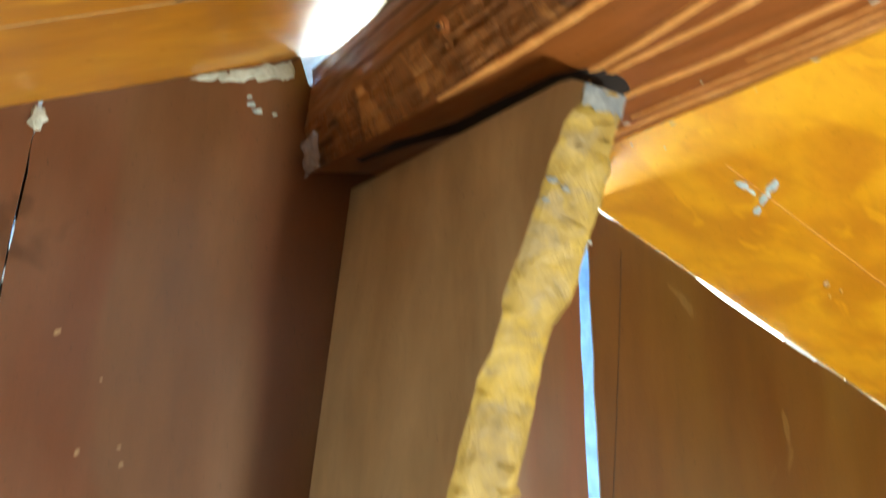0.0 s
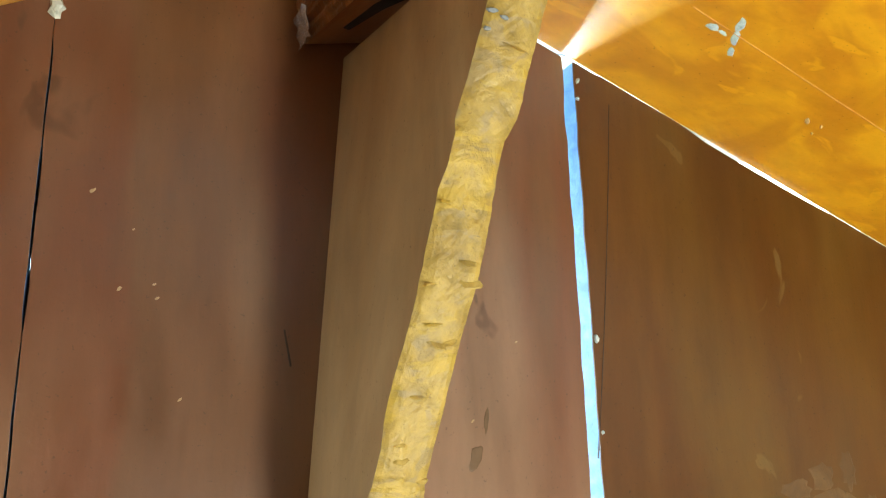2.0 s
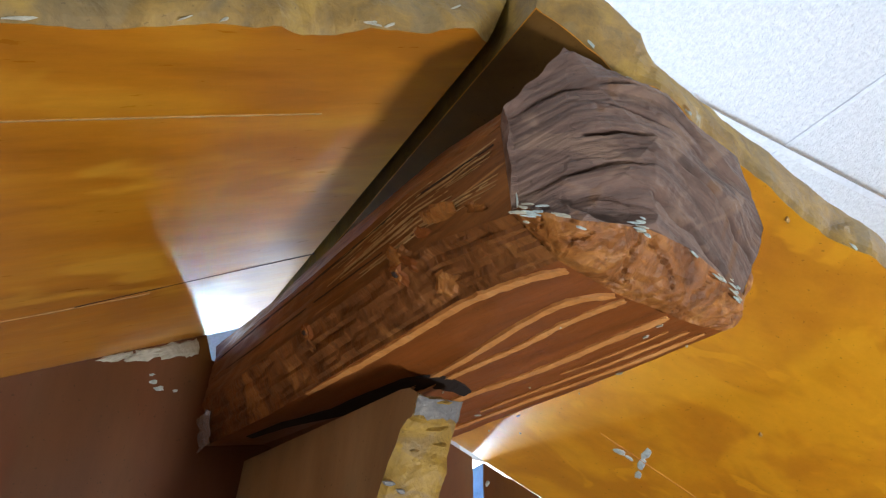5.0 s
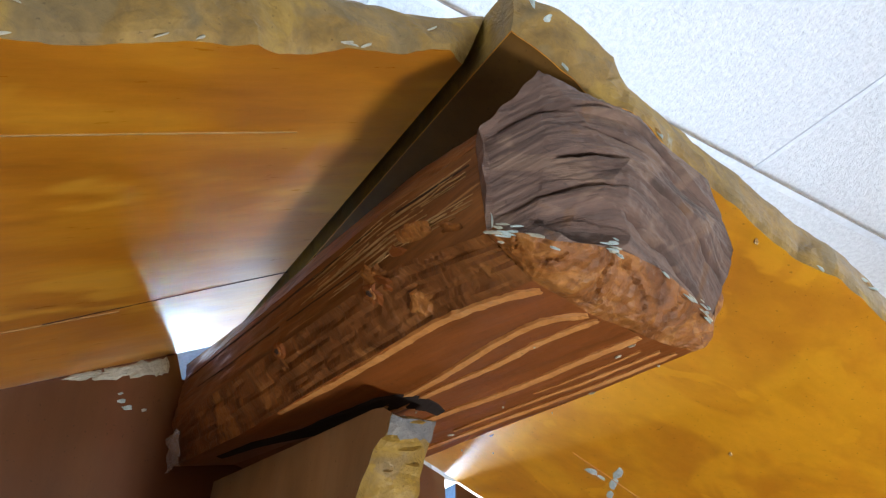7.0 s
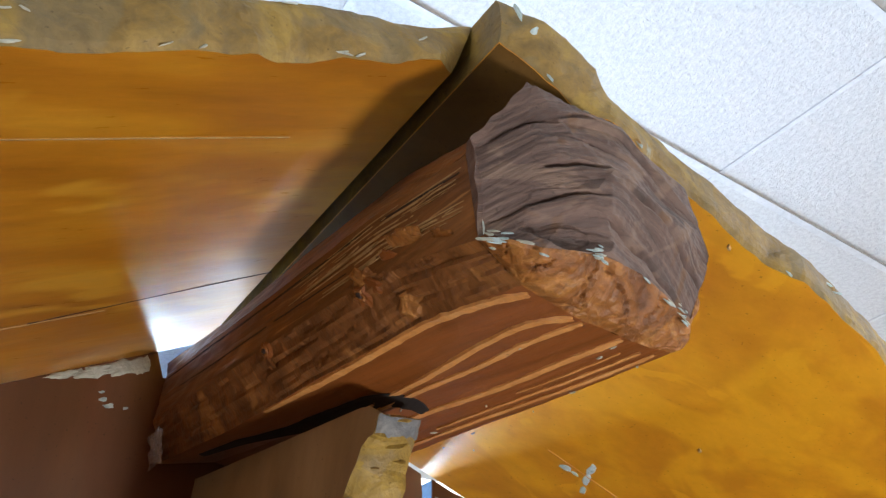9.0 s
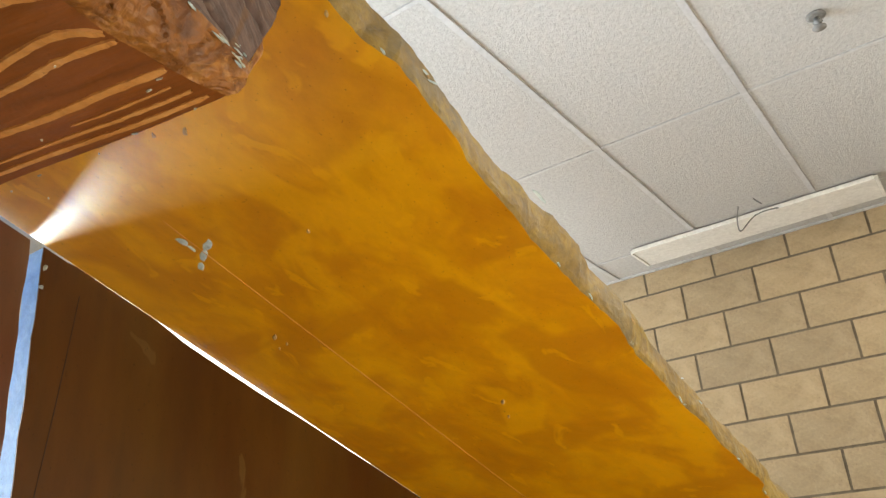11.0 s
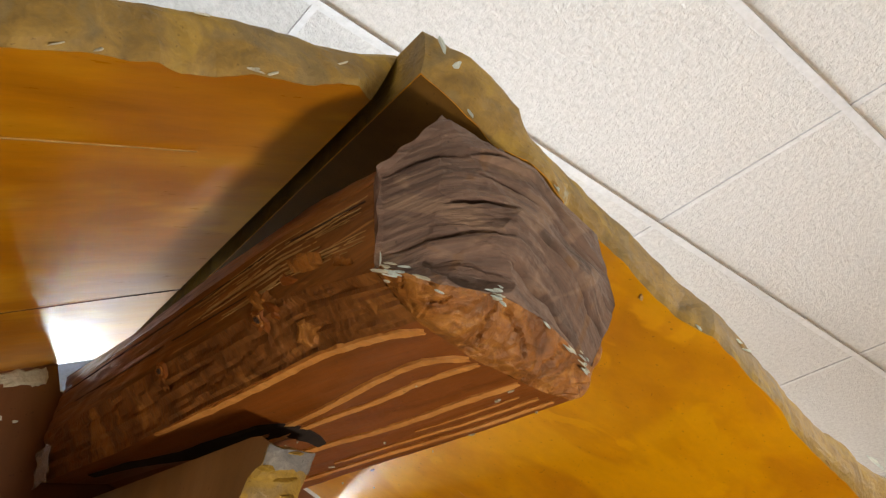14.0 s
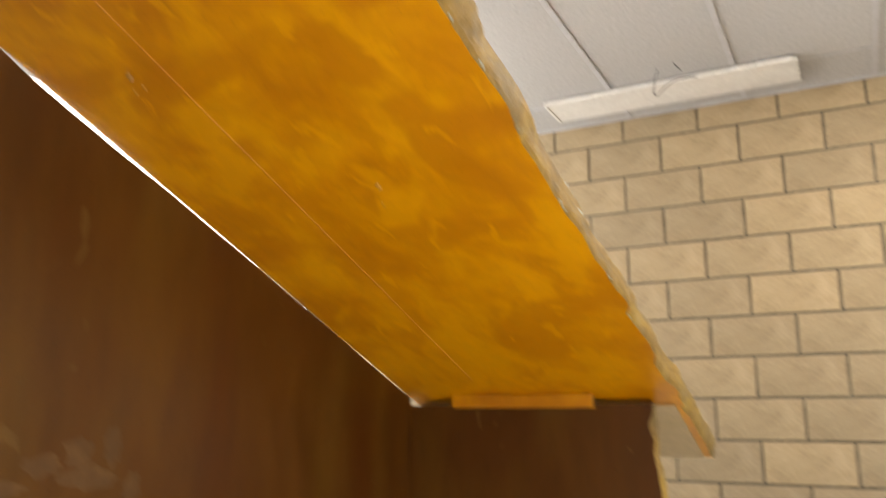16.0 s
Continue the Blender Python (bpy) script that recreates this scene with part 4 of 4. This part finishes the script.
# the top of the brace's cut edge is bare grey foam
vs = []
for i in range(13):
    low = BRACE_LEN - 0.026 + 0.010 * noise.noise((i * 0.5, 3.3, 0))
    for j in range(7):
        u, w = low + (BRACE_LEN - low) * j / 6, i / 12
        vs.append(on_brace(u, CUT_BRACE(u, w) - 0.0022, w))
mesh_object("bare_tip", vs, [(i * 7 + j, (i + 1) * 7 + j, (i + 1) * 7 + j + 1, i * 7 + j + 1) for i in range(12) for j in range(6)], CAPGREY, brace, "bare grey foam tip")

# ---- hanging wires and the sprinkler ----


def wire(name, pts, radius, mat, parent):
    cu = bpy.data.curves.new(name, "CURVE")
    cu.dimensions, cu.bevel_depth, cu.bevel_resolution = "3D", radius, 2
    sp = cu.splines.new("NURBS")
    sp.points.add(len(pts) - 1)
    for a, p in zip(sp.points, pts):
        a.co = (*p, 1)
    sp.use_endpoint_u, sp.order_u = True, 4
    cu.materials.append(mat)
    ob = new(name, cu)
    ob.parent = parent
    ob.matrix_parent_inverse = whereis(parent).inverted()
    return ob


wire("wire", [(4.03, 0.50, CEIL), (4.05, 0.52, CEIL - 0.03), (4.08, 0.54, CEIL - 0.09), (4.09, 0.53, CEIL - 0.12), (4.08, 0.48, CEIL - 0.07), (4.08, 0.42, CEIL - 0.035), (4.09, 0.33, CEIL - 0.045)], 0.0035, DARKWIRE, light)
wire("wire", [(3.99, 0.415, CEIL), (4.00, 0.41, CEIL - 0.01), (4.03, 0.39, CEIL - 0.025)], 0.003, DARKWIRE, light)

sprinkler = thing("sprinkler", (2.71, -0.155, CEIL), "small dark sprinkler head under the ceiling", "sprinkler")


def turned(name, centre, profile, mat, parent, label="", sides=20):
    vs, fs = [], []
    for r, z in profile:
        vs += [(centre[0] + r * math.cos(2 * math.pi * i / sides), centre[1] + r * math.sin(2 * math.pi * i / sides), centre[2] + z) for i in range(sides)]
    for k in range(len(profile) - 1):
        fs += [(k * sides + i, k * sides + (i + 1) % sides, (k + 1) * sides + (i + 1) % sides, (k + 1) * sides + i) for i in range(sides)]
    fs += [list(range(sides)), list(range((len(profile) - 1) * sides, len(profile) * sides))]
    return mesh_object(name, vs, fs, mat, parent, label, smooth=True)


turned("escutcheon", (2.71, -0.155, CEIL - 0.002), [(0.030, 0.004), (0.032, 0), (0.022, -0.006), (0.012, -0.008)], DARKWIRE, sprinkler)
turned("head", (2.71, -0.155, CEIL - 0.010), [(0.010, 0.004), (0.010, -0.012), (0.016, -0.016), (0.005, -0.022), (0.005, -0.034), (0.022, -0.036), (0.022, -0.039)], DARKWIRE, sprinkler)

# ---- the block wall ----
COURSE, BLOCK, JOINT = 0.2032, 0.4064, 0.013
east = thing("wall_east", (EAST, 0, 0), "tan concrete block wall with dark recessed joints", "wall", kind="structure")
block("mortar_bed", (EAST + 0.007, EAST + 0.2, SOUTH, NORTH, 0, CEIL), MORTAR, east, "grey-brown mortar")


def block_mesh(seed, width, height):
    """A split-face block with softened arrises."""
    rnd = random.Random(seed)
    nx, nz = 4, 3
    vs, fs = [], []
    for j in range(nz + 1):
        for i in range(nx + 1):
            rim = i in (0, nx) or j in (0, nz)
            vs.append((0.004 if rim else rnd.uniform(-0.001, 0.001), (i / nx - 0.5) * width + rnd.uniform(-0.001, 0.001), j / nz * height + (rnd.uniform(-0.001, 0.001) if 0 < j < nz else 0)))
    fs = [(j * 5 + i, j * 5 + i + 1, (j + 1) * 5 + i + 1, (j + 1) * 5 + i) for j in range(nz) for i in range(nx)]
    ring = [0, 1, 2, 3, 4, 9, 14, 19, 18, 17, 16, 15, 10, 5]
    k = len(vs)
    vs += [(0.03, vs[i][1], vs[i][2]) for i in ring]
    fs += [(ring[i], ring[(i + 1) % 14], k + (i + 1) % 14, k + i) for i in range(14)]
    me = bpy.data.meshes.new("block")
    me.from_pydata(vs, [], fs)
    me.materials.append(CONCRETE)
    return me


SHAPES = [block_mesh(900 + i, BLOCK - JOINT, COURSE - JOINT) for i in range(6)]
TOPS = [block_mesh(950 + i, BLOCK - JOINT, CEIL - 14 * COURSE - 0.004) for i in range(4)]
rnd = random.Random(77)
rest_v, rest_f = [], []
for row in range(15):
    shift = 0.013 + (0.0 if row % 2 == 0 else BLOCK / 2)
    for col in range(-5, 9):
        y, z = shift + BLOCK * col + BLOCK / 2 , row * COURSE + JOINT / 2
        if y - BLOCK / 2 < SOUTH or y + BLOCK / 2 > NORTH:
            continue
        if row >= 3 and -1.7 < y < 2.7:
            ob = new("block", rnd.choice(TOPS if row == 14 else SHAPES))
            ob.location = (EAST - rnd.uniform(0, 0.0015), y, z)
            ob.parent = east
            ob.matrix_parent_inverse = whereis(east).inverted()
        else:
            k = len(rest_v)
            me = TOPS[0] if row == 14 else rnd.choice(SHAPES)
            rest_v += [(EAST + p.co.x, y + p.co.y, z + p.co.z) for p in me.vertices]
            rest_f += [[k + q for q in p.vertices] for p in me.polygons]
tagged(mesh_object("far_blocks", rest_v, rest_f, CONCRETE, east), "tan concrete blocks away from the hut", kind="stuff")
